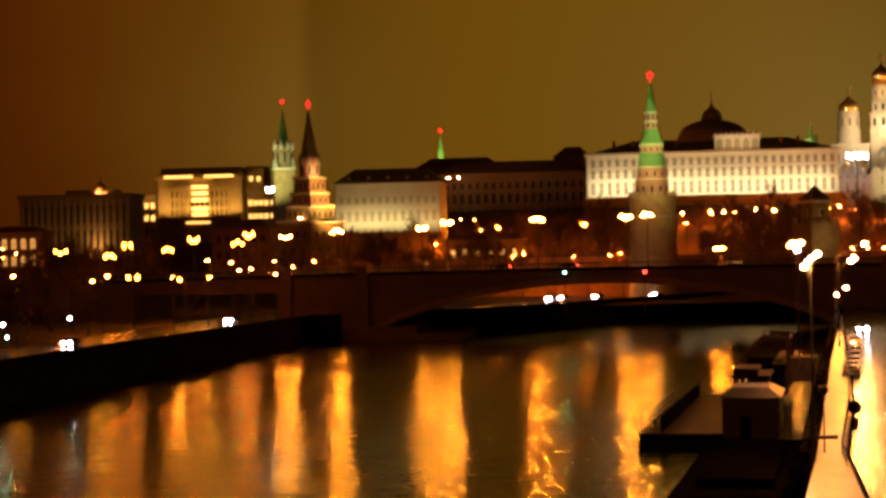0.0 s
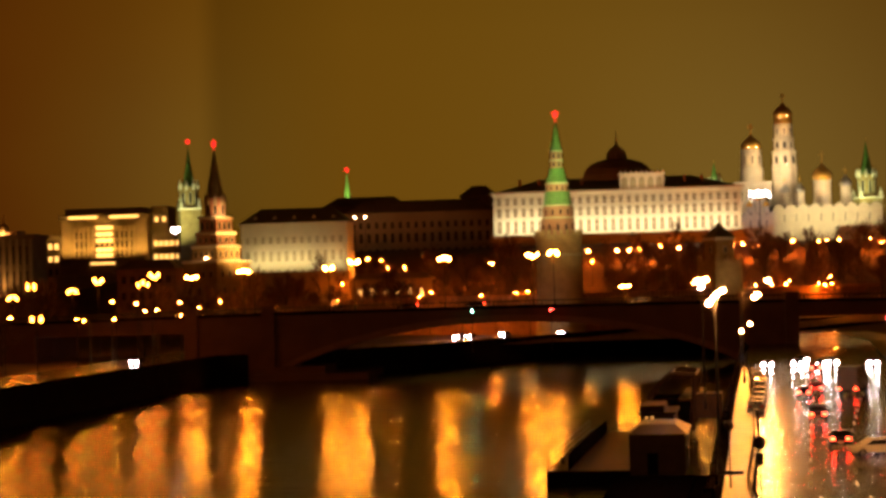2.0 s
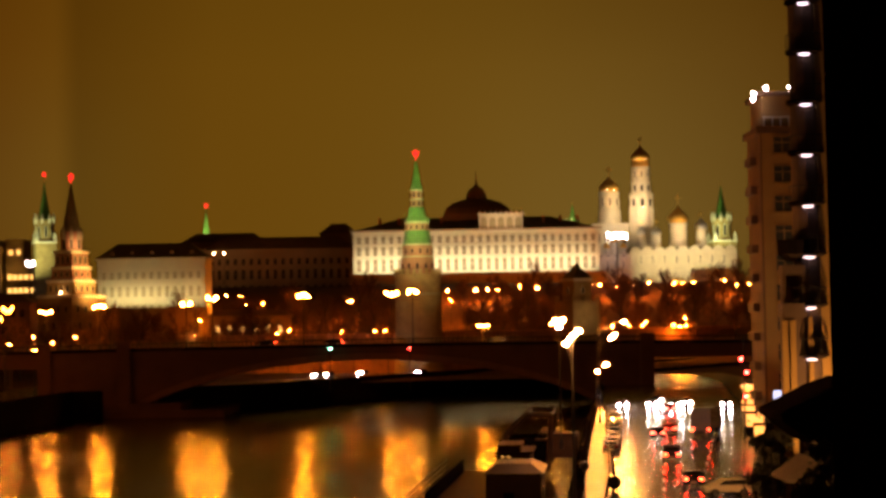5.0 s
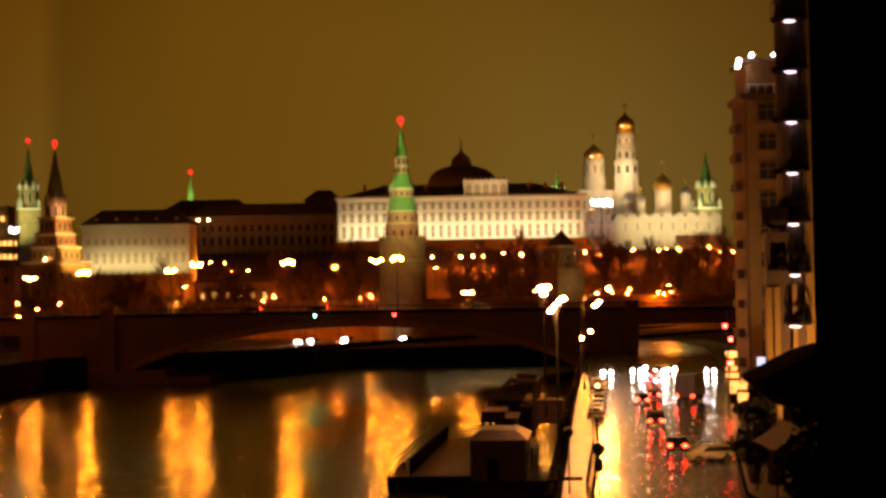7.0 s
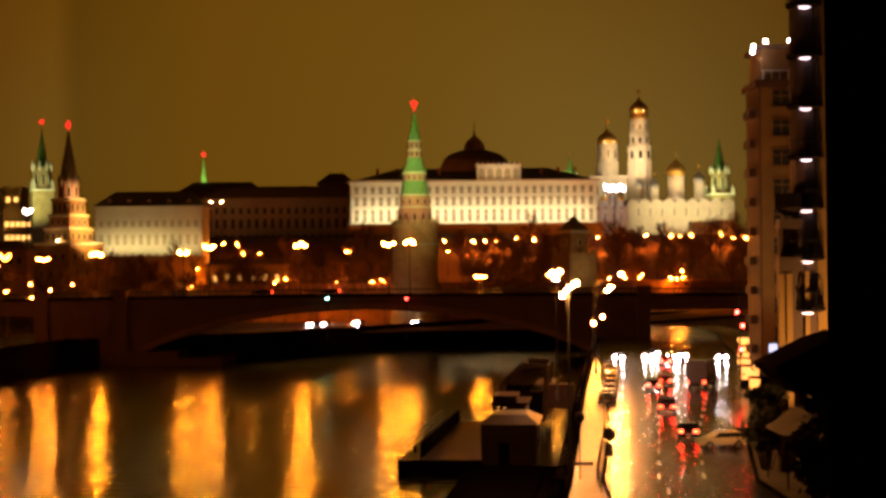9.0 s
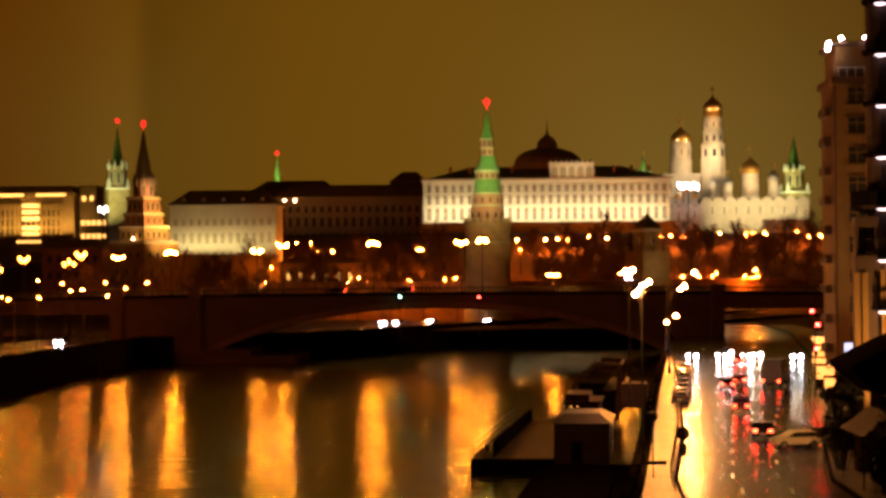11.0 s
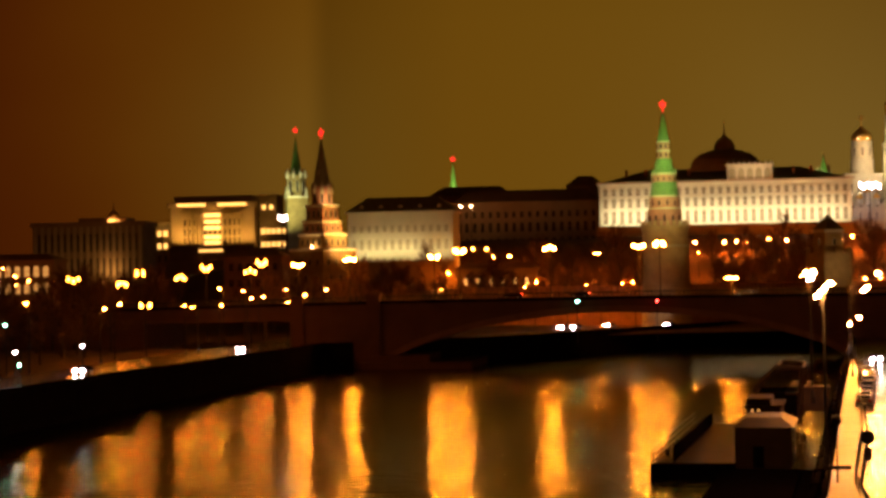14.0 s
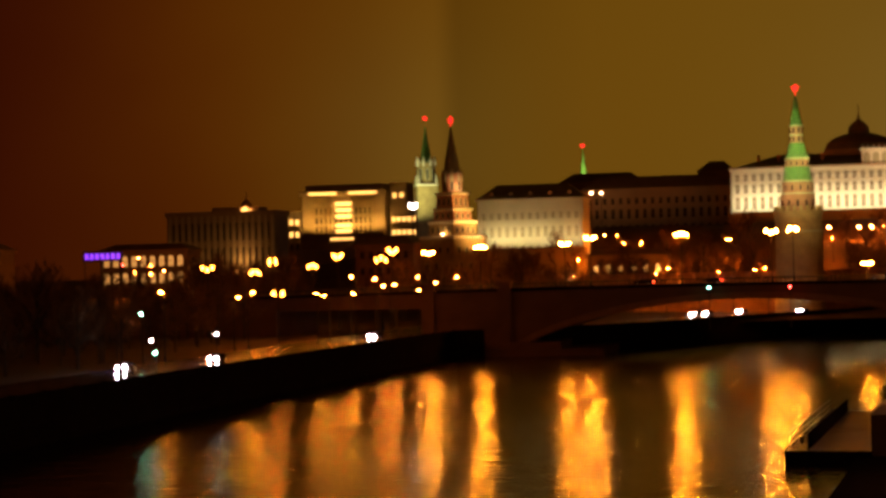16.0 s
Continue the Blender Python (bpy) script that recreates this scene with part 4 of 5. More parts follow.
def bell_tower():
    q = thing("great_bell_tower", "tall floodlit white bell tower with gilded dome", "bell tower", pose(103.7, 960, 38))
    glint = mesh_of("dome_lamp", made(ball, (0, 0, 0), 0.17), ROOF_LAMP)
    part("lower_tier", made(lathe, [(7.0, -1), (6.8, 20), (6.6, 39.6), (6.9, 39.9), (6.9, 40.6), (6.2, 40.8)], 8, math.pi / 8), WHITE_STONE, q)
    part("middle_tier", made(lathe, [(6.4, 40.7), (6.3, 48.0), (6.7, 48.3), (6.7, 48.8), (5.6, 49.0)], 8, math.pi / 8), WHITE_STONE, q)
    part("upper_tier", made(lathe, [(5.4, 48.9), (5.2, 54.6), (5.6, 54.8), (5.6, 55.2), (4.9, 55.4)], 8, math.pi / 8), WHITE_STONE, q)
    part("drum", made(lathe, [(4.9, 55.3), (4.75, 62.8)], 16), WHITE_STONE, q)
    for z in (62.8, 64.2):
        part("inscription_band", made(lathe, [(4.6, z), (4.8, z + 0.15), (4.8, z + 1.1), (4.5, z + 1.3)], 16), GOLD, q, "dark gilded band")
    slots(q, "arch_opening", 8, 5.95, 42, 1.7, 3.6, STUCCO)
    slots(q, "arch_opening", 8, 4.95, 50, 1.3, 2.8, STUCCO)
    slots(q, "slit_window", 8, 4.7, 57, 0.6, 3, STUCCO)
    onion(q, 65.5, 5.0, 9.0, GOLD, "gilded onion dome")
    for a in (-2.0, -1.25):
        piece("dome_lamp", glint, q, pose(5.2 * math.cos(a), 5.2 * math.sin(a), 66.6))
    piece("dome_lamp", glint, q, pose(0.2, -6.9, 41.4))
    cross(q, 74.0, 4.6)
    b = thing("belfry", "floodlit white belfry with a gilded dome", "bell tower", pose(87.2, 962, 38))
    part("body", made(box, -9, 9.5, -6, 8, -1, 33), WHITE_STONE, b)
    part("cornice", made(box, -9.6, 10.1, -6.6, 8.6, 32.4, 33.4), WHITE_STONE, b)
    part("lower_drum", made(lathe, [(6.0, 33), (5.8, 39.8), (6.0, 40.0), (6.0, 40.6), (5.2, 40.8)], 20), WHITE_STONE, b)
    part("drum", made(lathe, [(5.3, 40.7), (5.2, 49), (5.5, 49.2), (5.5, 50), (5.0, 50.2)], 20), WHITE_STONE, b)
    slots(b, "slit_window", 8, 5.25, 42.5, 0.7, 4, STUCCO)
    window_rows(b, -8.5, 9, -6, [(4, 1.6, 4.4, True), (12, 1.6, 4.6, True), (23, 1.6, 4.6, True)], 4, WHITE_STONE)
    onion(b, 50, 5.2, 8.6, GOLD, "gilded onion dome")
    for a in (-1.9, -1.1):
        piece("dome_lamp", glint, b, pose(5.4 * math.cos(a), 5.4 * math.sin(a), 51.0))
    cross(b, 58.0, 5.5)


def cathedral(name, label, x, y, base, w, d, h, gables, domes):
    q = thing(name, label, "cathedral", pose(x, y, base))
    part("wall", made(box, -w / 2, w / 2, 0, d, -4, h), WHITE_STONE, q)
    g = w / gables
    prof = [(-g / 2, 0)] + [(-g / 2 * math.cos(a), g * 0.45 * math.sin(a)) for a in (0.5, 1.0, 1.35)] + [(0, g * 0.55)] + [(g / 2 * math.cos(a), g * 0.45 * math.sin(a)) for a in (1.35, 1.0, 0.5)] + [(g / 2, 0)]
    me = mesh_of("gable", made(prism, prof, -0.3, 1.2), WHITE_STONE)
    pil = mesh_of("pilaster", made(box, -0.35, 0.35, -0.3, 0.05, -4, h), WHITE_STONE)
    for k in range(gables):
        piece("gable", me, q, pose(-w / 2 + g * (k + 0.5), 0, h))
        piece("pilaster", pil, q, pose(-w / 2 + g * k + 0.35, 0, 0))
    part("cornice", made(box, -w / 2 - 0.4, w / 2 + 0.4, -0.45, d, h * 0.55, h * 0.55 + 0.6), WHITE_STONE, q)
    part("roof", made(box, -w / 2 + 0.5, w / 2 - 0.5, 1.3, d - 0.5, h, h + g * 0.4), GREEN_ROOF, q)
    window_rows(q, -w / 2 + g / 2, w / 2 - g / 2, 0, [(h * 0.66, 0.9, h * 0.2, True)], max(2, gables - 1), WHITE_STONE)
    for dx, dy, z, r, hd, material, lab in domes:
        dr = B()
        lathe(dr, [(r * 0.92, h), (r * 0.9, z - base), (r * 1.0, z - base + 0.2), (r, z - base + 0.6), (r * 0.85, z - base + 0.7)], 16, 0, dx, dy)
        part("drum", dr, WHITE_STONE, q)
        holder = B()
        lathe(holder, [(r * 0.86, 0), (r * 1.04, 0.14 * hd), (r * 1.06, 0.25 * hd), (r * 0.95, 0.42 * hd), (r * 0.62, 0.6 * hd), (r * 0.28, 0.76 * hd), (r * 0.1, 0.9 * hd), (0.05, hd)], 16)
        ob = part("dome", holder, material, q, lab)
        ob.location = (dx, dy, z - base + 0.6)
        cb = B()
        hh = hd * 0.6
        box(cb, -0.12, 0.12, -0.12, 0.12, 0, hh)
        box(cb, -hh * 0.28, hh * 0.28, -0.12, 0.12, hh * 0.6, hh * 0.6 + 0.25)
        ob = part("cross", cb, GOLD, q)
        ob.location = (dx, dy, z - base + 0.6 + hd * 0.97)
    return q


bell_tower()
cathedral("white_cathedral", "floodlit white cathedral with scalloped gables and gilded dome", 121, 930, 38, 54, 28, 17.2, 9,
          [(-0.6, 12, 69.5, 4.9, 9.5, GOLD, "large gilded onion dome"), (10.5, 8, 66, 2.9, 6, SILVER, ""), (-12.5, 7, 63.5, 2.6, 5, SILVER, ""), (-19, 16, 64, 2.4, 5, SILVER, "")])
cathedral("palace_church", "small white church with clustered domes", 83, 885, 36, 15, 14, 15, 4,
          [(0, 6, 58, 1.9, 4, GOLD, "small gilded dome"), (-4, 4, 55, 1.5, 3.4, GOLD, ""), (4, 4, 55, 1.5, 3.4, GOLD, "")])
cathedral("low_church", "low white church annex with a pitched roof", 133, 900, 34, 22, 12, 10, 5, [])
# ---------------------------------------------------------------- city behind the bridge
def hotel():
    q = thing("grand_hotel", "floodlit ochre hotel with tall colonnade and lit windows", "hotel", pose(-343, 1300, 7.4))
    part("central_block", made(box, -31, 31, 0, 30, 28, 74), STUCCO_Y, q)
    part("portico", made(box, -34, 34, -9, 0.5, -2, 29.5), STUCCO_Y, q)
    part("portico_cornice", made(box, -35.5, 35.5, -10.5, 0.5, 29.5, 31.6), STUCCO_Y, q)
    part("plinth_block", made(box, -31, 31, -6, 0.5, 31.6, 42), STUCCO_D, q)
    part("attic", made(box, -29, 29, 2, 28, 74, 78.6), STUCCO_Y, q)
    part("cornice", made(box, -32.5, 32.5, -2.2, 31, 70.5, 74), STUCCO_Y, q)
    part("wing", made(box, 33, 66, 6, 30, -2, 60), STUCCO_Y, q)
    part("wing", made(box, -58, -33, 4, 30, -2, 58), STUCCO_Y, q)
    part("tower_block", made(box, 33, 46, 6.4, 30, 60, 79), STUCCO_Y, q)
    part("wing_cornice", made(box, 32, 67, 5, 31, 60, 62), STUCCO_Y, q)
    part("wing_cornice", made(box, -59, -34, 3, 31, 58, 60), STUCCO_Y, q)
    col = mesh_of("column", made(lathe, [(1.3, 42), (1.3, 43.4), (1.05, 44), (0.95, 63), (1.4, 64.4), (1.4, 65)], 10), STUCCO_Y)
    for k in range(14):
        x = -21.5 + 43 * k / 13
        if abs(x) > 6.5:
            piece("column", col, q, pose(x, -1.8, 0))
    window_rows(q, -22, 22, 0, [(43.5, 1.6, 4.5, False), (50, 1.6, 4.5, False), (57, 1.6, 4.5, False)], 12, STUCCO_Y, GLASS)
    lit = mesh_of("lit_bay", made(box, -6, 6, -0.5, 0.1, 0, 2.6), WIN_LIT)
    for z in (43.4, 47.4, 54, 58.6, 63.2):
        piece("lit_bay", lit, q, pose(0, 0, z))
    # Light on the top cornice, made as glowing strips before it.
    frieze = mesh_of("lit_frieze", made(box, -10.5, 10.5, -0.4, 0.1, 0, 1.7), WIN_LIT)
    for x in (-15, 15):
        piece("lit_frieze", frieze, q, pose(x, -2.25, 71.2))
    sign = mesh_of("sign_bar", made(box, -1.2, 1.2, -0.3, 0, 0, 1.6), WIN_LIT)
    for k in range(6):
        piece("sign_bar", sign, q, pose(-7.5 + 3 * k, -6.02, 38))
    window_rows(q, -57, -34, 4, [(41, 2.6, 4, False), (50, 2.6, 4, False)], 5, STUCCO_Y, WIN_LIT)
    window_rows(q, -57, -34, 4, [(12, 2, 5, False), (22, 2, 5, False), (31, 2, 5, False)], 5, STUCCO_Y)
    window_rows(q, 34, 65, 6, [(41, 2.6, 3.4, False), (50.5, 2.6, 3.4, False)], 8, STUCCO_Y, WIN_LIT)
    window_rows(q, 34, 45, 6.4, [(68, 2.6, 3.4, False)], 2, STUCCO_Y, WIN_LIT)


def library():
    q = thing("columned_library", "dim stone library with tall pilasters lit from below", "library", pose(-337, 1000, 6))
    part("wall", made(box, -31, 33, 0, 25, -1, 51), STUCCO_D, q)
    part("attic", made(box, -6, 22, 6, 22, 51, 54), STUCCO_D, q)
    part("cornice", made(box, -32, 34, -1.2, 26, 49, 51.6), STUCCO_D, q)
    pil = mesh_of("pilaster", made(box, -0.9, 0.9, -1.0, 0.1, 18, 49), STUCCO_Y)
    for k in range(17):
        piece("pilaster", pil, q, pose(-29 + 3.8 * k, 0, 0))
    window_rows(q, -28, 30, 0, [(9, 1.6, 3.6, False)], 14, STUCCO_D, WIN_LIT)
    window_rows(q, -29, 31, 0, [(21, 1.2, 10, False), (35, 1.2, 10, False)], 16, STUCCO_D)
    up = mesh_of("uplight", made(lathe, [(0.4, 17.2), (0.5, 18.0)], 6), SHOP)
    for k in (10, 11, 12):
        piece("uplight", up, q, pose(-27.1 + 3.8 * k, -1.6, 0))
    r = thing("gilded_rotunda", "small lit rotunda cupola above the roofs", "cupola", pose(-321.5, 1003, 56))
    part("drum", made(lathe, [(3.2, -1.5), (3.2, 3.4), (3.6, 3.8)], 12), STUCCO_Y, r)
    part("cupola", made(lathe, [(3.3, 3.8), (2.9, 5.6), (1.6, 7.2), (0.4, 8), (0.3, 11), (0.05, 13)], 12), GOLD, r)
    part("lit_gallery", made(lathe, [(3.35, 0.3), (3.35, 2.6)], 12), SHOP, r)


hotel()
library()
plain_house("arcade_building", "low lit arcade building beyond the trees", -262, -228, 640, 14, 5.5, 30, 3, [(19, 2.0, 3.2, True), (13, 2.0, 3.0, True)], 9, STUCCO_D, BROWN_ROOF, pane=WIN_DIM)
plain_house("corner_house", "dark town house behind the embankment trees", -330, -268, 560, 20, 5.5, 30, 5, [(5, 1.6, 2.6, False), (11, 1.6, 2.6, False), (17, 1.6, 2.6, False)], 12, STUCCO_D, BROWN_ROOF)
plain_house("low_annex", "low brick house beside the gate tower", -172, -150, 668, 14, 5.5, 30, 4, [(14, 1.6, 2.6, False), (20, 1.6, 2.6, False)], 6, BRICK, BROWN_ROOF)


def light_mast(x, y, base, z, n, label):
    q = thing("floodlight_mast", label, "floodlight", pose(x, y, base))
    h = z - base
    part("mast", made(lathe, [(0.3, -0.5), (0.2, h)], 8), DARK_IRON, q)
    part("rack", made(box, -n * 0.9, n * 0.9, -0.15, 0.15, h - 0.2, h + 0.1), DARK_IRON, q)
    me = mesh_of("lamp", made(ball, (0, -0.5, 0), 0.62), FLOOD_WHITE)
    for k in range(n):
        for r in (0, 1):
            piece("lamp", me, q, pose((k - (n - 1) / 2) * 1.7, 0, h + 0.7 + 1.5 * r - 0.8 * (k % 2)))


light_mast(82.5, 874, 38, 60, 6, "mast with a bank of dazzling white floodlights")
light_mast(-220.5, 985, 26, 55.5, 3, "mast with white floodlights beside the tower")
for lx in (-110.1, -105.2):
    rl = thing("roof_light", "small bright lamp on a roof mast", "floodlight", pose(lx, 885, 30), "roof lamps")
    part("mast", made(lathe, [(0.2, -0.5), (0.1, 26)], 6), DARK_IRON, rl)
    part("lamp", made(ball, (0, -0.3, 26.4), 0.5), ROOF_LAMP, rl)


# ---------------------------------------------------------------- bare trees
def tree_master(seed, h, spread):
    rng = random.Random(seed)
    q = thing("tree", "bare winter tree with a fine dark crown", "tree", pose(0, 0, 0), "trees along the banks")
    trunk, crown = B(), B()

    def grow(p, d, length, r, level):
        e = p + d * length
        tube(trunk if level < 2 else crown, p, e, r, r * 0.55, 5 if level < 2 else 3)
        if level == 3:
            return
        for k in range((11, 7, 6)[level]):
            u = (k + rng.random()) / (11, 7, 6)[level]
            s = p + d * length * (0.28 + 0.72 * u)
            side = Vector((rng.gauss(0, 1), rng.gauss(0, 1), 0)).normalized()
            nd = (d * (0.55 + 0.5 * u) + side * spread * (1.1 - 0.45 * u) + Vector((0, 0, rng.uniform(0.0, 0.5)))).normalized()
            grow(s, nd, length * rng.uniform(0.42, 0.62) * (1.15 - 0.45 * u), max(r * 0.5, 0.04), level + 1)

    grow(Vector((0, 0, -0.2)), Vector((0, 0, 1)), h * 0.72, h * 0.02, 0)
    part("trunk", trunk, BARK, q)
    part("crown", crown, TWIG, q)
    return q


def trees():
    masters = [tree_master(s, h, w) for s, h, w in ((3, 12, 0.85), (8, 14, 0.7), (15, 10, 1.0), (21, 13, 0.9))]
    rng = random.Random(5)

    def put(x, y, z, s):
        ob = copy_thing(masters[rng.randrange(4)], pose(x, y, z, 0, 0, rng.uniform(0, 360)))
        ob.scale = (s * rng.uniform(0.9, 1.2), s * rng.uniform(0.9, 1.2), s)

    for k in range(95):                      # left bank, between road and town
        y = rng.uniform(250, 420)
        put(rng.uniform(-190, -115) - (y - 250) * 0.05, y, LAND, rng.uniform(0.8, 1.25))
    for k in range(40):                      # square behind the bridge's left end
        put(rng.uniform(-210, -70), rng.uniform(480, 600), LAND, rng.uniform(1.0, 1.5))
    for k in range(44):                      # garden under the fortress
        x, y = rng.uniform(-125, -12), rng.uniform(655, 715)
        put(x, y, rise(x, y), rng.uniform(0.9, 1.4))
    for k in range(130):                     # slope below the palace
        x = rng.uniform(5, 150)
        y = 690 + 0.28 * x + rng.uniform(0, 78)
        put(x, y, rise(x, y), rng.uniform(0.75, 1.25))
    for x, y, z, s in ((-62, 735, 18, 1.5), (-34, 740, 22, 1.5), (-30, 745, 22, 1.4), (-82, 690, 10, 1.3), (57, 214, LAND, 0.9)):
        put(x, y, z, s)
    for m in masters:
        for o in (*m.children_recursive, m):
            bpy.data.objects.remove(o)


plain_house("garden_house", "low house among trees with a few lit windows", -88, -58, 690, 10, 12, 24, 3, [(6.5, 1.2, 2.4, False)], 6, STUCCO_D, BROWN_ROOF, pane=WIN_LIT)
trees()


def shrub(x, y, w, d, h, seed):
    """A dense evergreen: stems and many small leaves in uneven clumps."""
    rng = random.Random(seed)
    q = thing("evergreen_shrub", "added dense evergreen bush that darkens the pavement corner", "bush", pose(x, y, LAND), "bushes beside the road")
    stem, leaf = B(), B()
    clumps = [(rng.uniform(-w, w) * 0.8, rng.uniform(-d, d) * 0.8, h * rng.uniform(0.25, 0.88), rng.uniform(0.5, 1.0)) for k in range(26)]
    for cx, cy, cz, s in clumps:
        tube(stem, (cx * 0.2, cy * 0.2, -0.2), (cx, cy, cz), 0.06, 0.02, 4)
        for k in range(110):
            v = Vector((rng.gauss(0, 1), rng.gauss(0, 1), rng.gauss(0, 0.8))) * 0.42 * s
            p = Vector((cx, cy, cz)) + v
            p.z = max(p.z, 0.1)
            a = Vector((rng.uniform(-1, 1), rng.uniform(-1, 1), rng.uniform(-1, 1))).normalized()
            b = a.orthogonal().normalized() * 0.13
            a = a * 0.2
            leaf.faces.new([leaf.verts.new(p + o) for o in (-a, b, a, -b)])
    part("stem", stem, BARK, q)
    tagged(part("leaves", leaf, LEAF, q), kind="stuff")


# Bushes added to cover the bright wet pavement with a dark mass.
for sx, sy, sw, sd, shh in ((26.2, 146, 1.5, 2.5, 5.2), (25.6, 136, 1.6, 3.0, 9.0), (22.9, 131, 1.3, 2.5, 6.6), (24.4, 116, 1.8, 2.5, 7.0), (22.6, 111, 1.5, 2.4, 4.6)):
    shrub(sx, sy, sw, sd, shh, int(sx * 10))


# ---------------------------------------------------------------- houses on the near bank
def apartment():
    q = thing("apartment_house", "tall ochre apartment house with dark windows and roof lamps", "apartment house", pose(38.5, 221, 5.5))
    part("wall", made(box, 0, 22, 0, 9, -0.5, 36.5), PLASTER, q)
    # Side turned from the floodlight: its shade is put into a darker skin.
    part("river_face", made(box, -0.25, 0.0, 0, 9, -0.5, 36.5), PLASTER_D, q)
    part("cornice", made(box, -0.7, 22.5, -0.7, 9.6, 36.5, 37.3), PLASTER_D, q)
    part("attic", made(box, 0.2, 22, 0.2, 8.8, 37.3, 41), PLASTER, q)
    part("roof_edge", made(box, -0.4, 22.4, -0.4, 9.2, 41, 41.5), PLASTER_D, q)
    meshes = window_meshes(2.0, 1.9, False, PLASTER, GLASS)
    for f in range(10):
        for x in (2.4, 6.5, 10.6):
            w = piece("window", meshes[0], q, pose(x, 0, 2.2 + 3.55 * f))
            for name, me in zip(("pane", "sill", "mullion"), meshes[1:]):
                piece(name, me, w, Matrix())
    bal = mesh_of("balcony", made(box, -0.8, 0, 2.5, 6.5, 0, 1.0), BAY_WALL)
    for f in range(9):
        piece("balcony", bal, q, pose(-0.25, 0, 4.5 + 3.55 * f))
    rail = B()
    for k in range(22):
        box(rail, 0.3 + k, 0.4 + k, 0.0, 0.1, 37.3, 38.4)
    box(rail, 0.2, 22, -0.02, 0.12, 38.4, 38.5)
    tagged(part("roof_railing", rail, PALE_PAINT, q), kind="stuff")
    lamp = mesh_of("roof_lamp", made(ball, (0, 0, 0), 0.24), LED_BRIGHT)
    for x, z in ((0.6, 41.9), (3.4, 42.0), (-1.0, 40.6), (-0.9, 41.3)):
        piece("roof_lamp", lamp, q, pose(x, -0.5, z))


def balcony_house():
    q = thing("balcony_house", "near house with dark bays and lit balcony soffits", "apartment house", pose(24.9, 130, 5.5))
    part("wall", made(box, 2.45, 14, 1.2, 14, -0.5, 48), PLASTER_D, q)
    part("bay_body", made(box, 0.5, 2.5, 1.25, 2.8, -0.5, 48), BAY_WALL, q)
    part("bay", made(lathe, [(1.1, 8.0), (1.15, 48)], 10, 0, 1.25, 1.4), BAY_WALL, q)
    part("corner_pier", made(box, 1.72, 2.35, 0.2, 1.3, -0.5, 48), PLASTER, q)
    part("bay_pier", made(box, 0.72, 1.02, -0.1, 0.25, -0.3, 14.2), PLASTER, q)
    part("oriel_base", made(box, -1.0, 0.55, 0.3, 1.6, -0.5, 14.2), BAY_WALL, q)
    for px0 in (-1.1, -0.55):
        part("pilaster", made(box, px0, px0 + 0.4, 0.1, 0.32, -0.3, 14.0), PLASTER, q)
    bm = B()
    box(bm, -1.1, 0.7, 0.0, 1.7, 14.2, 15.2)
    box(bm, -1.0, 0.65, 0.1, 1.7, 17.2, 17.9)
    box(bm, -0.95, -0.8, 0.1, 0.25, 15.2, 17.2)
    box(bm, 0.4, 0.6, 0.1, 0.25, 15.2, 17.2)
    box(bm, -0.9, 0.6, 0.9, 1.7, 15.2, 17.2)
    part("loggia", bm, BAY_WALL, q, "dark covered loggia")
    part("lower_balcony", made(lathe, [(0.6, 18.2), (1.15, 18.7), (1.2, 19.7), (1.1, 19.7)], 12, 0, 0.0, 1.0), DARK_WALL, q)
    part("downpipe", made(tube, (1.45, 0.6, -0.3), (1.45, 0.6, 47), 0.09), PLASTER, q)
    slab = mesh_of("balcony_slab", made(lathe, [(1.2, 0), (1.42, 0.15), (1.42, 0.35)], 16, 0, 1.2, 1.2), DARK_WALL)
    arc = [(1.2 + 1.36 * math.cos(math.pi + math.pi * k / 14), 1.2 + 1.36 * math.sin(math.pi + math.pi * k / 14)) for k in range(15)]
    rail_me = mesh_of("handrail", made(strip, arc, -0.04, 0.04, 1.36, 1.44), DARK_IRON)
    low_me = mesh_of("lower_rail", made(strip, arc, -0.03, 0.03, 0.5, 0.55), DARK_IRON)
    post_me = mesh_of("baluster", made(box, -0.025, 0.025, -0.025, 0.025, 0.3, 1.36), DARK_IRON)
    led = mesh_of("soffit_lamp", made(lathe, [(0.1, -0.16), (0.36, -0.10), (0.42, -0.04)], 12, 0, 0.92, 0.1), LED)
    for f in range(12):
        s = piece("balcony_slab", slab, q, pose(0, 0, 11.3 + 3.6 * f))
        piece("handrail", rail_me, s, Matrix())
        piece("lower_rail", low_me, s, Matrix())
        for ax, ay in arc[::2]:
            piece("baluster", post_me, s, pose(ax, ay, 0))
        piece("soffit_lamp", led, s, Matrix())


def own_wall():
    """The dark corner of the house from whose window the view is seen."""
    w = thing("house_corner", "black unlit corner wall of the near house", "wall", pose(0, 0, LAND), kind="structure")
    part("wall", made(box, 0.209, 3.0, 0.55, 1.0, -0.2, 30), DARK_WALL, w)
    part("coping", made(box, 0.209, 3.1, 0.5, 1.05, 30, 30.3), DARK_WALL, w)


own_wall()


apartment()
balcony_house()


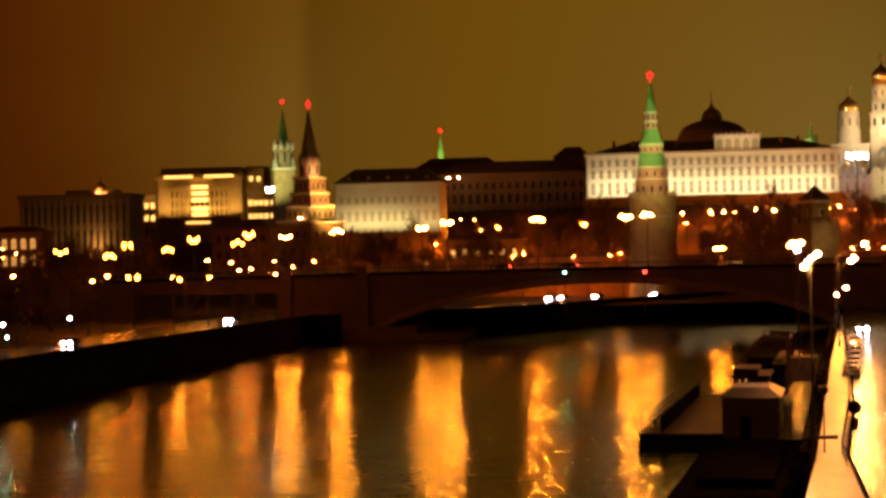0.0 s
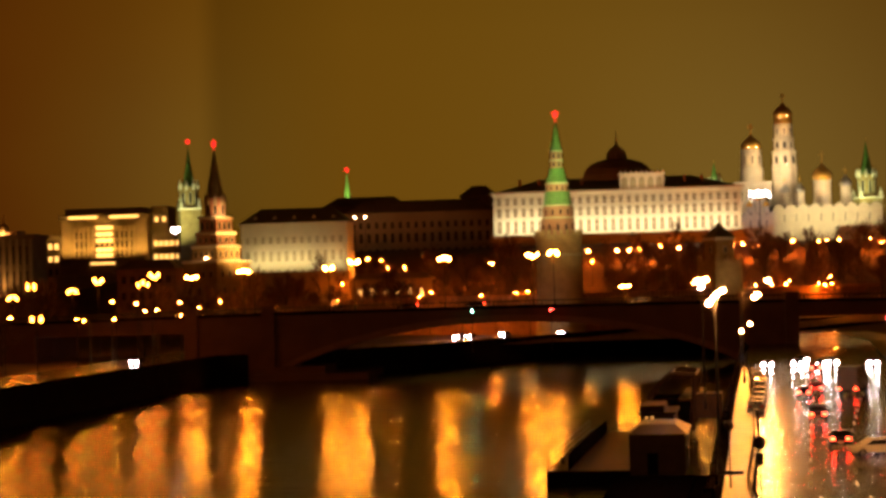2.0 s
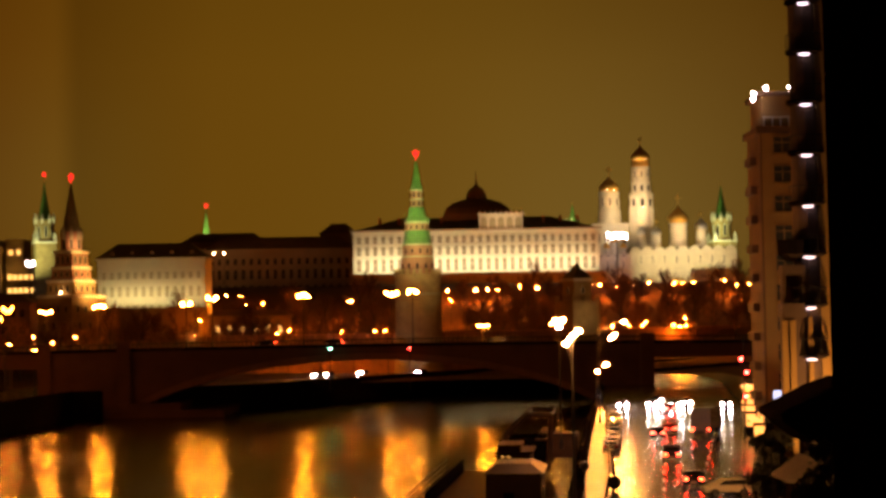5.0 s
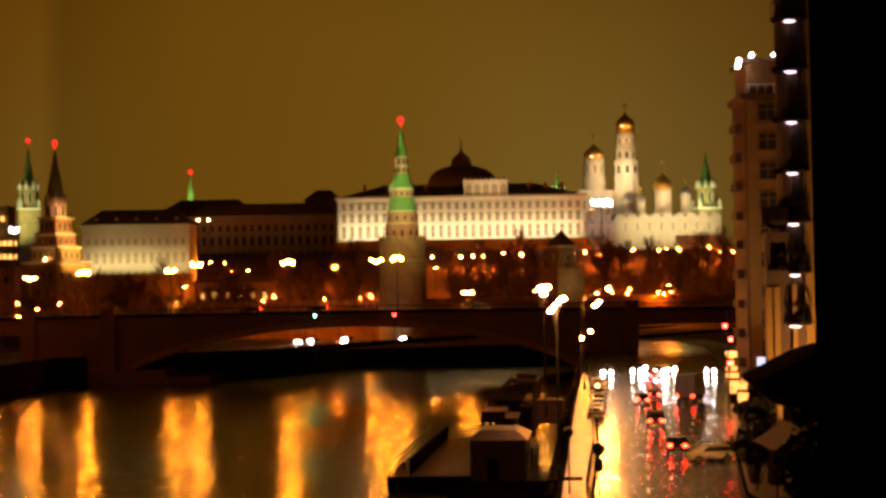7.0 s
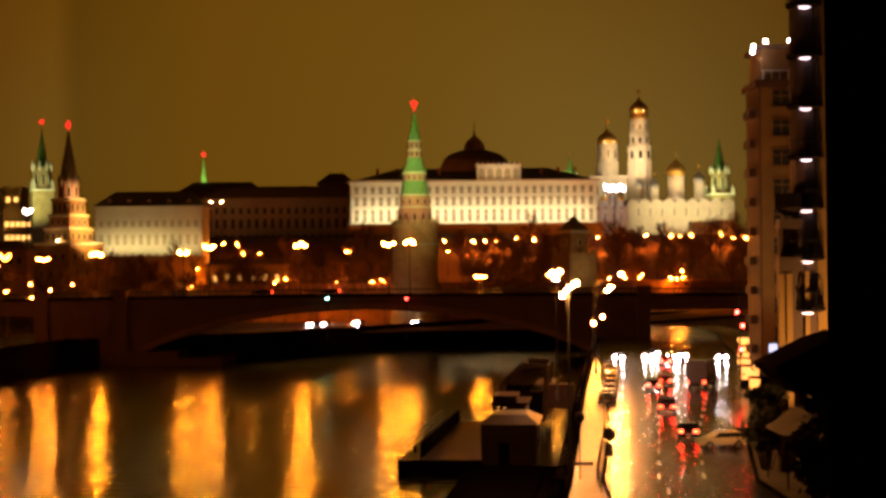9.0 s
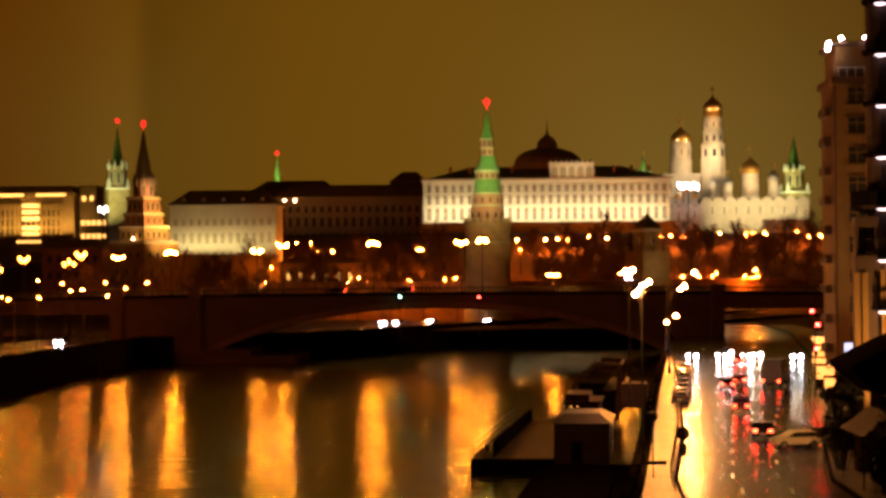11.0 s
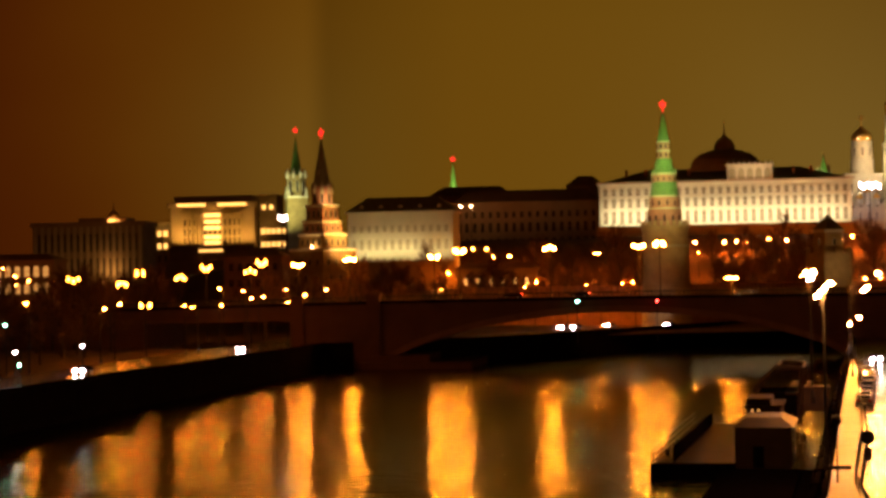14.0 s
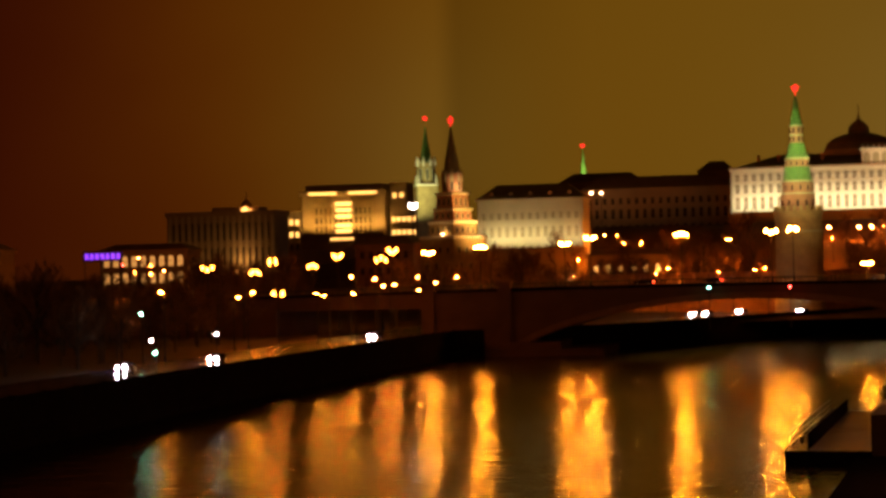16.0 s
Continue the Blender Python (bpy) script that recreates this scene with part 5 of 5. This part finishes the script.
def pavilion():
    q = thing("cafe_pavilion", "dark pavilion with a sloping canvas awning", "pavilion", pose(23.6, 118, 5.5))
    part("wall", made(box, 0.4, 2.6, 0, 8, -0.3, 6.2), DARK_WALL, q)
    # Solid outline for the dark mass; its shade is in shape and colour.
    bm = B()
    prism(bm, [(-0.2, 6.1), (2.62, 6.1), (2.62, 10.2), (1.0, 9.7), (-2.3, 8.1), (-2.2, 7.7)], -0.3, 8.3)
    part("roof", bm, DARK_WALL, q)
    bm = B()
    v = [bm.verts.new(p) for p in ((-1.6, 0, 3.6), (0.4, 0, 5.0), (0.4, 8, 5.0), (-1.6, 8, 3.6), (-1.6, 0, 3.5), (0.4, 0, 4.9), (0.4, 8, 4.9), (-1.6, 8, 3.5))]
    for f in ((0, 1, 2, 3), (7, 6, 5, 4), (0, 4, 5, 1), (1, 5, 6, 2), (2, 6, 7, 3), (3, 7, 4, 0)):
        bm.faces.new([v[i] for i in f])
    part("awning", bm, AWNING, q, "tilted canvas awning")
    for y in (0.3, 7.7):
        part("awning_post", made(tube, (-1.5, y, -0.2), (-1.5, y, 3.55), 0.05), DARK_IRON, q)
    s = thing("display_screen", "small bright blue-white display on a post", "screen", pose(38.3, 212, 5.5))
    part("post", made(tube, (0, 0, -0.3), (0, 0, 5.6), 0.1), DARK_IRON, s)
    part("case", made(box, -0.85, 0.85, -0.1, 0.25, 4.9, 6.1), DARK_IRON, s)
    part("panel", made(box, -0.75, 0.75, -0.14, -0.1, 5.0, 6.0), SCREEN, s)


def kiosk(x, y, w, lab, heading=0):
    q = thing("kiosk", lab, "kiosk", pose(x, y, LAND + 0.16, 0, 0, heading), "kiosks on the pavement")
    part("body", made(box, -w / 2, w / 2, 0, 2.4, -0.1, 2.8), CABIN, q)
    part("roof", made(box, -w / 2 - 0.3, w / 2 + 0.3, -0.7, 2.6, 2.8, 3.05), DARK_IRON, q)
    part("window", made(box, -w / 2 + 0.2, w / 2 - 0.2, -0.05, 0.0, 0.9, 2.4), SHOP, q, "brightly lit shop window")
    part("counter", made(box, -w / 2 + 0.1, w / 2 - 0.1, -0.35, 0.0, 0.75, 0.88), DARK_IRON, q)
    part("sign", made(box, -w / 2, w / 2, -0.75, -0.7, 2.8, 3.4), SHOP, q)


pavilion()
for i, (x, y, w) in enumerate(((34.2, 202, 1.6), (36.9, 212, 1.9), (37.6, 228, 1.7), (41.0, 247, 2.4), (44.5, 266, 2.0), (48.5, 290, 3.4), (50.5, 305, 3.0))):
    kiosk(x, y, w, "small street kiosk with glowing orange windows", -35)


def signal(x, y, colours, label, h=7.0, material=None):
    q = thing("traffic_light", label, "traffic light", pose(x, y, LAND + 0.16), "traffic lights")
    part("pole", made(lathe, [(0.14, -0.2), (0.1, 1), (0.08, h + 1.2)], 8), DARK_IRON, q)
    for dx, z, m in colours:
        body = part("signal_box", made(box, dx - 0.2, dx + 0.2, -0.3, 0.0, z - 0.8, z + 0.4), DARK_IRON, q)
        part("lens", made(ball, (dx, -0.34, z), 0.22, 1.0), m, body, "glowing signal lens")


signal(35.2, 218, [(-0.35, 9.4, SIG_RED), (0.3, 7.8, SIG_RED), (0.1, 5.0, SIG_RED)], "tall pole with red traffic signals", 11)
signal(-111.5, 290, [(0, 8.3, SIG_GREEN)], "traffic light showing green", 8)
signal(-100.9, 268, [(0, 2.7, SIG_GREEN)], "low traffic light showing green", 4)
signal(-26, 419.6, [(0, 9.2, SIG_GREEN)], "green navigation light on the bridge arch", 9)
signal(-8, 419.6, [(0, 9.0, SIG_RED)], "red navigation light on the bridge arch", 9)


def bollard_light(x, y, z, glass, label):
    q = thing("post_lamp", label, "lamp", pose(x, y, LAND), "low lamps on the far bank")
    part("post", made(lathe, [(0.14, -0.2), (0.08, 0.6), (0.06, z - LAND - 0.2)], 6), DARK_IRON, q)
    part("globe", made(ball, (0, 0, z - LAND), 0.26), glass, q, "glowing globe")


bollard_light(-102.4, 270, 10.2, LAMP_PALE, "low post lamp with a white globe")
bollard_light(-102.0, 300, 10.1, LAMP_PALE, "low post lamp with a white globe")
bollard_light(-189.8, 480, 23.8, SIG_RED, "tall post with a red warning light")
for lx, ly, lz in ((-231.5, 600, 27.3), (-226.5, 598, 24.5), (-221, 596, 22.8), (-217.5, 560, 22.1), (-212, 560, 21.6)):
    bollard_light(lx, ly, lz, LAMP_DIM, "tall post lamp before the arcade building")
neon = thing("neon_sign", "violet neon sign on a roof frame", "sign", pose(-203, 498, LAND))
for nx in (-5.5, 5.5):
    part("post", made(tube, (nx, 0, -0.3), (nx, 0, 21), 0.15), DARK_IRON, neon)
part("panel", made(box, -6, 6, -0.1, 0.1, 19.8, 22.6), DARK_IRON, neon)
bar = mesh_of("neon_bar", made(box, -0.55, 0.55, -0.2, -0.1, 20.3, 22.0), NEON)
for k in range(7):
    piece("neon_bar", bar, neon, pose(-4.8 + 1.6 * k, 0, 0))


# ---------------------------------------------------------------- landing stage
def landing_stage():
    tilt = -5.2
    q = thing("landing_stage", "black floating landing stage with rails and cabins", "pontoon", pose(-4.3, 183.5, 0, 0, 0, tilt))
    bm = B()
    prism(bm, [(0, -0.5), (9.6, -0.5), (9.6, 1.3), (-0.2, 1.3), (-0.2, 0.3)], 0, 50)
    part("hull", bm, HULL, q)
    me = mesh_of("deck_plank", made(box, 0, 9.2, 0, 0.55, 1.3, 1.36), DECKING)
    for k in range(80):
        piece("deck_plank", me, q, pose(0, 0.3 + 0.62 * k, 0))
    for x in (0.1,):
        bm = B()
        for k in range(13):
            tube(bm, (x, 1 + 3.8 * k, 1.3), (x, 1 + 3.8 * k, 3.0), 0.05, 0.05, 5)
        for z in (1.8, 2.4, 3.0):
            tube(bm, (x, 1, z), (x, 46.6, z), 0.05, 0.05, 5)
        part("railing", bm, DARK_IRON, q)
    part("side_panel", made(box, 2.0, 2.12, 0.6, 48, 1.3, 3.0), HULL, q)
    for y in (8, 20, 32, 44):
        part("bollard", made(lathe, [(0.25, 1.3), (0.2, 1.8), (0.32, 1.9), (0.32, 2.05)], 8, 0, 0.7, y), DARK_IRON, q)
    n = thing("low_barge", "low black barge moored against the river wall", "barge", pose(-1.2, 127, 0, 0, 0, tilt))
    bm = B()
    prism(bm, [(0.4, -0.4), (8.3, -0.4), (8.6, 2.2), (0, 2.2)], 0, 40)
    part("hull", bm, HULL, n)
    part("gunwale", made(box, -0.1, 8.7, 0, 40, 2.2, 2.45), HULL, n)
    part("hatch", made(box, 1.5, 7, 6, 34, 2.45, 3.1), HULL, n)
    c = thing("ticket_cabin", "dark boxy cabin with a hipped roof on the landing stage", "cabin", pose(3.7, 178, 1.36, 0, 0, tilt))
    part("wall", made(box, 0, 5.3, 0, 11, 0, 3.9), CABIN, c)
    bm = B()
    v = [bm.verts.new(p) for p in ((-0.25, -0.25, 3.9), (5.6, -0.25, 3.9), (5.6, 11.3, 3.9), (-0.25, 11.3, 3.9), (0.9, 2.2, 4.7), (4.3, 2.2, 4.7), (4.3, 8.8, 4.7), (0.9, 8.8, 4.7))]
    for f in ((0, 1, 5, 4), (1, 2, 6, 5), (2, 3, 7, 6), (3, 0, 4, 7), (4, 5, 6, 7), (3, 2, 1, 0)):
        bm.faces.new([v[i] for i in f])
    part("roof", bm, DECKING, c, "wet shining roof sheet")
    part("door", made(box, 1.7, 2.7, -0.06, 0.0, 0.05, 2.1), HULL, c)
    part("window", made(box, 5.3, 5.36, 3, 6, 1.2, 2.4), GLASS, c)
    d = thing("stage_cabin", "second dark cabin further along the landing stage", "cabin", pose(5.6, 205, 1.36, 0, 0, tilt))
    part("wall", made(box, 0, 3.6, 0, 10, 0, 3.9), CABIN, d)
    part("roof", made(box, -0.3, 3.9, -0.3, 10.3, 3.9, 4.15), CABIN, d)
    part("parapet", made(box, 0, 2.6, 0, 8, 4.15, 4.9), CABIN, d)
    lamp = mesh_of("deck_lamp", made(ball, (0, 0, 0), 0.08), WIN_LIT)
    for k in range(2):
        piece("deck_lamp", lamp, d, pose(0.6 + 0.7 * k, -0.15, 3.6))
    g = thing("gangway", "steel gangway with an open trapezoid canopy frame", "gangway", pose(7.5, 232, 1.36, 0, 0, tilt))
    bm = B()
    for p, r in (((0, 0), (0, 4.45)), ((0, 4.45), (2.55, 7.0)), ((2.55, 7.0), (5.7, 6.8)), ((5.7, 6.8), (5.2, 0.0))):
        tube(bm, (p[0], 0, p[1]), (r[0], 0, r[1]), 0.36, 0.36, 6)
    hoop = mesh_of("canopy_hoop", bm, CABIN)
    for y in (0, 14):
        piece("canopy_hoop", hoop, g, pose(0, y, 0))
    for x, z in ((0, 4.45), (2.55, 7.0), (5.7, 6.8)):
        part("canopy_beam", made(tube, (x, 0, z), (x, 14, z), 0.22, 0.22, 6), CABIN, g)
    part("wall", made(box, 0.3, 4.9, 0.4, 12, 0, 3.9), HULL, g)
    part("ramp", made(box, 3.6, 6.4, 0, 26, 3.6, 3.9), DECKING, g)
    part("ramp_box", made(box, 6.2, 9.2, -12, -7, 2.4, 5.2), CABIN, g)


landing_stage()


def pole_signs():
    q = thing("sign_post", "thin post with two round signs and a bracket", "sign", pose(11.2, 124, LAND + 0.17), "signs on the pavement")
    part("post", made(tube, (0, 0, -0.3), (0, 0, 3.4), 0.05), DARK_IRON, q)
    bm = B()
    n = 16
    prism(bm, [(0.45 * math.cos(2 * math.pi * i / n), 3.2 + 0.45 * math.sin(2 * math.pi * i / n)) for i in range(n)], -0.04, 0.0)
    part("round_sign", bm, DARK_IRON, q)
    part("plate", made(box, -0.25, 0.25, -0.04, 0, 1.7, 2.5), DARK_IRON, q)
    o = thing("globe_sign", "thin post with a dark round globe near the river wall", "sign", pose(9.35, 126, LAND + 0.17), "signs on the pavement")
    part("post", made(tube, (0, 0, -0.3), (0, 0, 4.2), 0.05), DARK_IRON, o)
    part("globe", made(ball, (0, 0, 4.2), 0.36), DARK_IRON, o)
    part("bracket", made(box, -0.9, 0.9, -0.05, 0.05, 0.9, 1.15), DARK_IRON, o)
    f = thing("pavement_fence", "low iron fence along the river pavement", "fence", pose(0, 0, 0))
    me = mesh_of("fence_post", made(tube, (0, 0, 0), (0, 0, 1.1), 0.035, 0.035, 5), DARK_IRON)
    for k in range(60):
        y = 118 + 2.2 * k
        x = next(a[0] + (b[0] - a[0]) * (y - a[2]) / (b[2] - a[2]) for a, b in zip(ROAD_R, ROAD_R[1:]) if a[2] <= y <= b[2]) - 0.5
        piece("fence_post", me, f, pose(x, y, LAND + 0.17))
    bm = B()
    pts = [(x0 - 0.5, y, LAND + 1.25) for x0, x1, y in ROAD_R if 118 <= y <= 250]
    for a, b in zip(pts, pts[1:]):
        tube(bm, a, b, 0.03, 0.03, 5)
        tube(bm, (a[0], a[1], a[2] - 0.5), (b[0], b[1], b[2] - 0.5), 0.03, 0.03, 5)
    part("rail", bm, DARK_IRON, f)


pole_signs()


# ---------------------------------------------------------------- vehicles
def car_master(paint, label, heads, tails, style="saloon"):
    q = thing("car", label, "car", pose(0, 0, 0), "cars on the embankment")
    if style == "suv":
        side, glass, L, H = [(-2.3, 0.45), (2.3, 0.45), (2.35, 0.95), (1.5, 1.1), (0.9, 1.72), (-2.0, 1.75), (-2.35, 1.0)], [(1.25, 1.15), (0.85, 1.62), (-1.9, 1.65), (-2.1, 1.15)], 2.35, 1.75
    elif style == "hatch":
        side, glass, L, H = [(-1.9, 0.35), (1.9, 0.35), (2.0, 0.75), (1.0, 0.92), (0.4, 1.38), (-1.35, 1.42), (-1.95, 0.95)], [(0.85, 0.95), (0.35, 1.32), (-1.3, 1.36), (-1.75, 0.97)], 1.98, 1.42
    else:
        side, glass, L, H = [(-2.25, 0.35), (2.25, 0.35), (2.3, 0.75), (1.1, 0.92), (0.45, 1.4), (-0.9, 1.42), (-1.6, 1.0), (-2.28, 0.95)], [(0.95, 0.95), (0.4, 1.34), (-0.85, 1.36), (-1.45, 1.0)], 2.28, 1.42
    bm = B()
    prism(bm, side, -0.86, 0.86)
    bmesh.ops.bevel(bm, geom=list(bm.edges), offset=0.07, segments=2, affect="EDGES")
    part("body", bm, paint, q)
    for y0, y1 in ((-0.875, -0.855), (0.855, 0.875)):
        part("side_window", made(prism, glass, y0, y1), GLASS, q)
    gx = glass[-1][0]
    bm = B()
    v = [bm.verts.new(p) for p in ((gx - 0.22, -0.66, glass[-1][1] + 0.06), (gx - 0.22, 0.66, glass[-1][1] + 0.06), (glass[-2][0] - 0.12, 0.58, glass[-2][1] - 0.02), (glass[-2][0] - 0.12, -0.58, glass[-2][1] - 0.02))]
    bm.faces.new(v)
    part("rear_window", bm, GLASS, q)
    tyre = mesh_of("tyre", made(lathe, [(0.2, -0.11), (0.32, -0.11), (0.34, 0), (0.32, 0.11), (0.2, 0.11)], 14), RUBBER)
    rim = mesh_of("rim", made(lathe, [(0.21, -0.1), (0.19, 0.0), (0.21, 0.12)], 10), CHROME)
    for x in (-1.35, 1.35):
        for y in (-0.8, 0.8):
            w = piece("wheel", tyre, q, pose(x * L / 2.28, y, 0.34, 90 if y < 0 else -90))
            piece("rim", rim, w, Matrix())
    for y in (-0.62, 0.62):
        part("headlight", made(ball, (L - 0.02, y, 0.68), 0.26 if heads else 0.10), HEAD if heads else CHROME, q)
        part("tail_light", made(box, -L - 0.04, -L + 0.06, y - 0.17, y + 0.17, 0.72, 0.92), TAIL if tails else SIG_DULL, q)
    part("number_plate", made(box, -L - 0.05, -L + 0.02, -0.26, 0.26, 0.5, 0.62), PALE_PAINT, q)
    return q


def traffic():
    z = LAND + 0.035
    away = car_master(CAR_BLACK, "black car with red tail lights on the wet road", False, True)
    suv = car_master(CAR_GREY, "grey off-road car with glowing tail lights", False, True, "suv")
    white = car_master(CAR_WHITE, "pale hatchback parked across the kerb", False, False, "hatch")
    toward = car_master(CAR_BLACK, "dark car with dazzling headlights in the queue", True, False)
    parked = car_master(CAR_GREY, "dark car parked along the pavement", False, False)
    red = car_master(CAR_RED, "dark red car with tail lights on", False, True)
    h = 84
    for m, x, y, r in ((white, 22.4, 148.5, 186), (away, 20.9, 157.5, h), (suv, 22.7, 187, h), (away, 25.5, 223, h), (red, 28.0, 232, h), (parked, 24.6, 152.5, 186),
                       (toward, 28.9, 302, h + 180), (toward, 33.9, 304, h + 180), (toward, 37.2, 300, h + 180), (toward, 39.8, 306, h + 180), (toward, 45.4, 300, h + 180), (toward, 36.2, 316, h + 180), (red, 34.5, 285, h),
                       (parked, 17.8, 200, h), (parked, 18.6, 207, h), (parked, 19.6, 216, h), (parked, 20.6, 226, h), (parked, 21.8, 238, h), (parked, 22.9, 250, h), (parked, 24.0, 264, h),
                       (toward, -100.5, 296, -92), (toward, -97, 392, -94), (toward, -106.5, 270, -91), (toward, -37, 534, -115), (toward, -24.5, 553, -115), (toward, -34, 540, -115), (toward, -7, 549, -115)):
        copy_thing(m, pose(x, y, z, 0, 0, r))
    on = lambda x: deck_z(x) + 0.02
    for x, y, r in ((-26, 430, 180), (-42, 433, 180), (12, 430, 180), (-95, 430, 180)):
        copy_thing(away, pose(x, y, on(x), 0, 0, r))
    for m in (away, suv, white, toward, parked, red):
        for o in (*m.children_recursive, m):
            bpy.data.objects.remove(o)
    q = thing("box_truck", "dark box truck standing in the traffic", "truck", pose(31.8, 226, z, 0, 0, 70))
    bm = B()
    box(bm, -3.4, 1.6, -1.2, 1.2, 0.9, 3.6)
    part("cargo_box", bm, CAR_GREY, q)
    bm = B()
    prism(bm, [(1.75, 0.5), (3.5, 0.5), (3.55, 1.4), (3.2, 2.4), (1.75, 2.5)], -1.1, 1.1)
    part("cab", bm, CAR_BLACK, q)
    part("chassis", made(box, -3.3, 3.3, -0.5, 0.5, 0.5, 0.9), DARK_IRON, q)
    tyre = mesh_of("tyre", made(lathe, [(0.25, -0.15), (0.45, -0.15), (0.48, 0), (0.45, 0.15), (0.25, 0.15)], 14), RUBBER)
    for x in (-2.2, 2.5):
        for y in (-1.0, 1.0):
            piece("wheel", tyre, q, pose(x, y, 0.48, 90))
    for y in (-1.0, 1.0):
        part("tail_light", made(box, -3.46, -3.38, y - 0.15, y + 0.15, 0.95, 1.15), TAIL, q)


traffic()
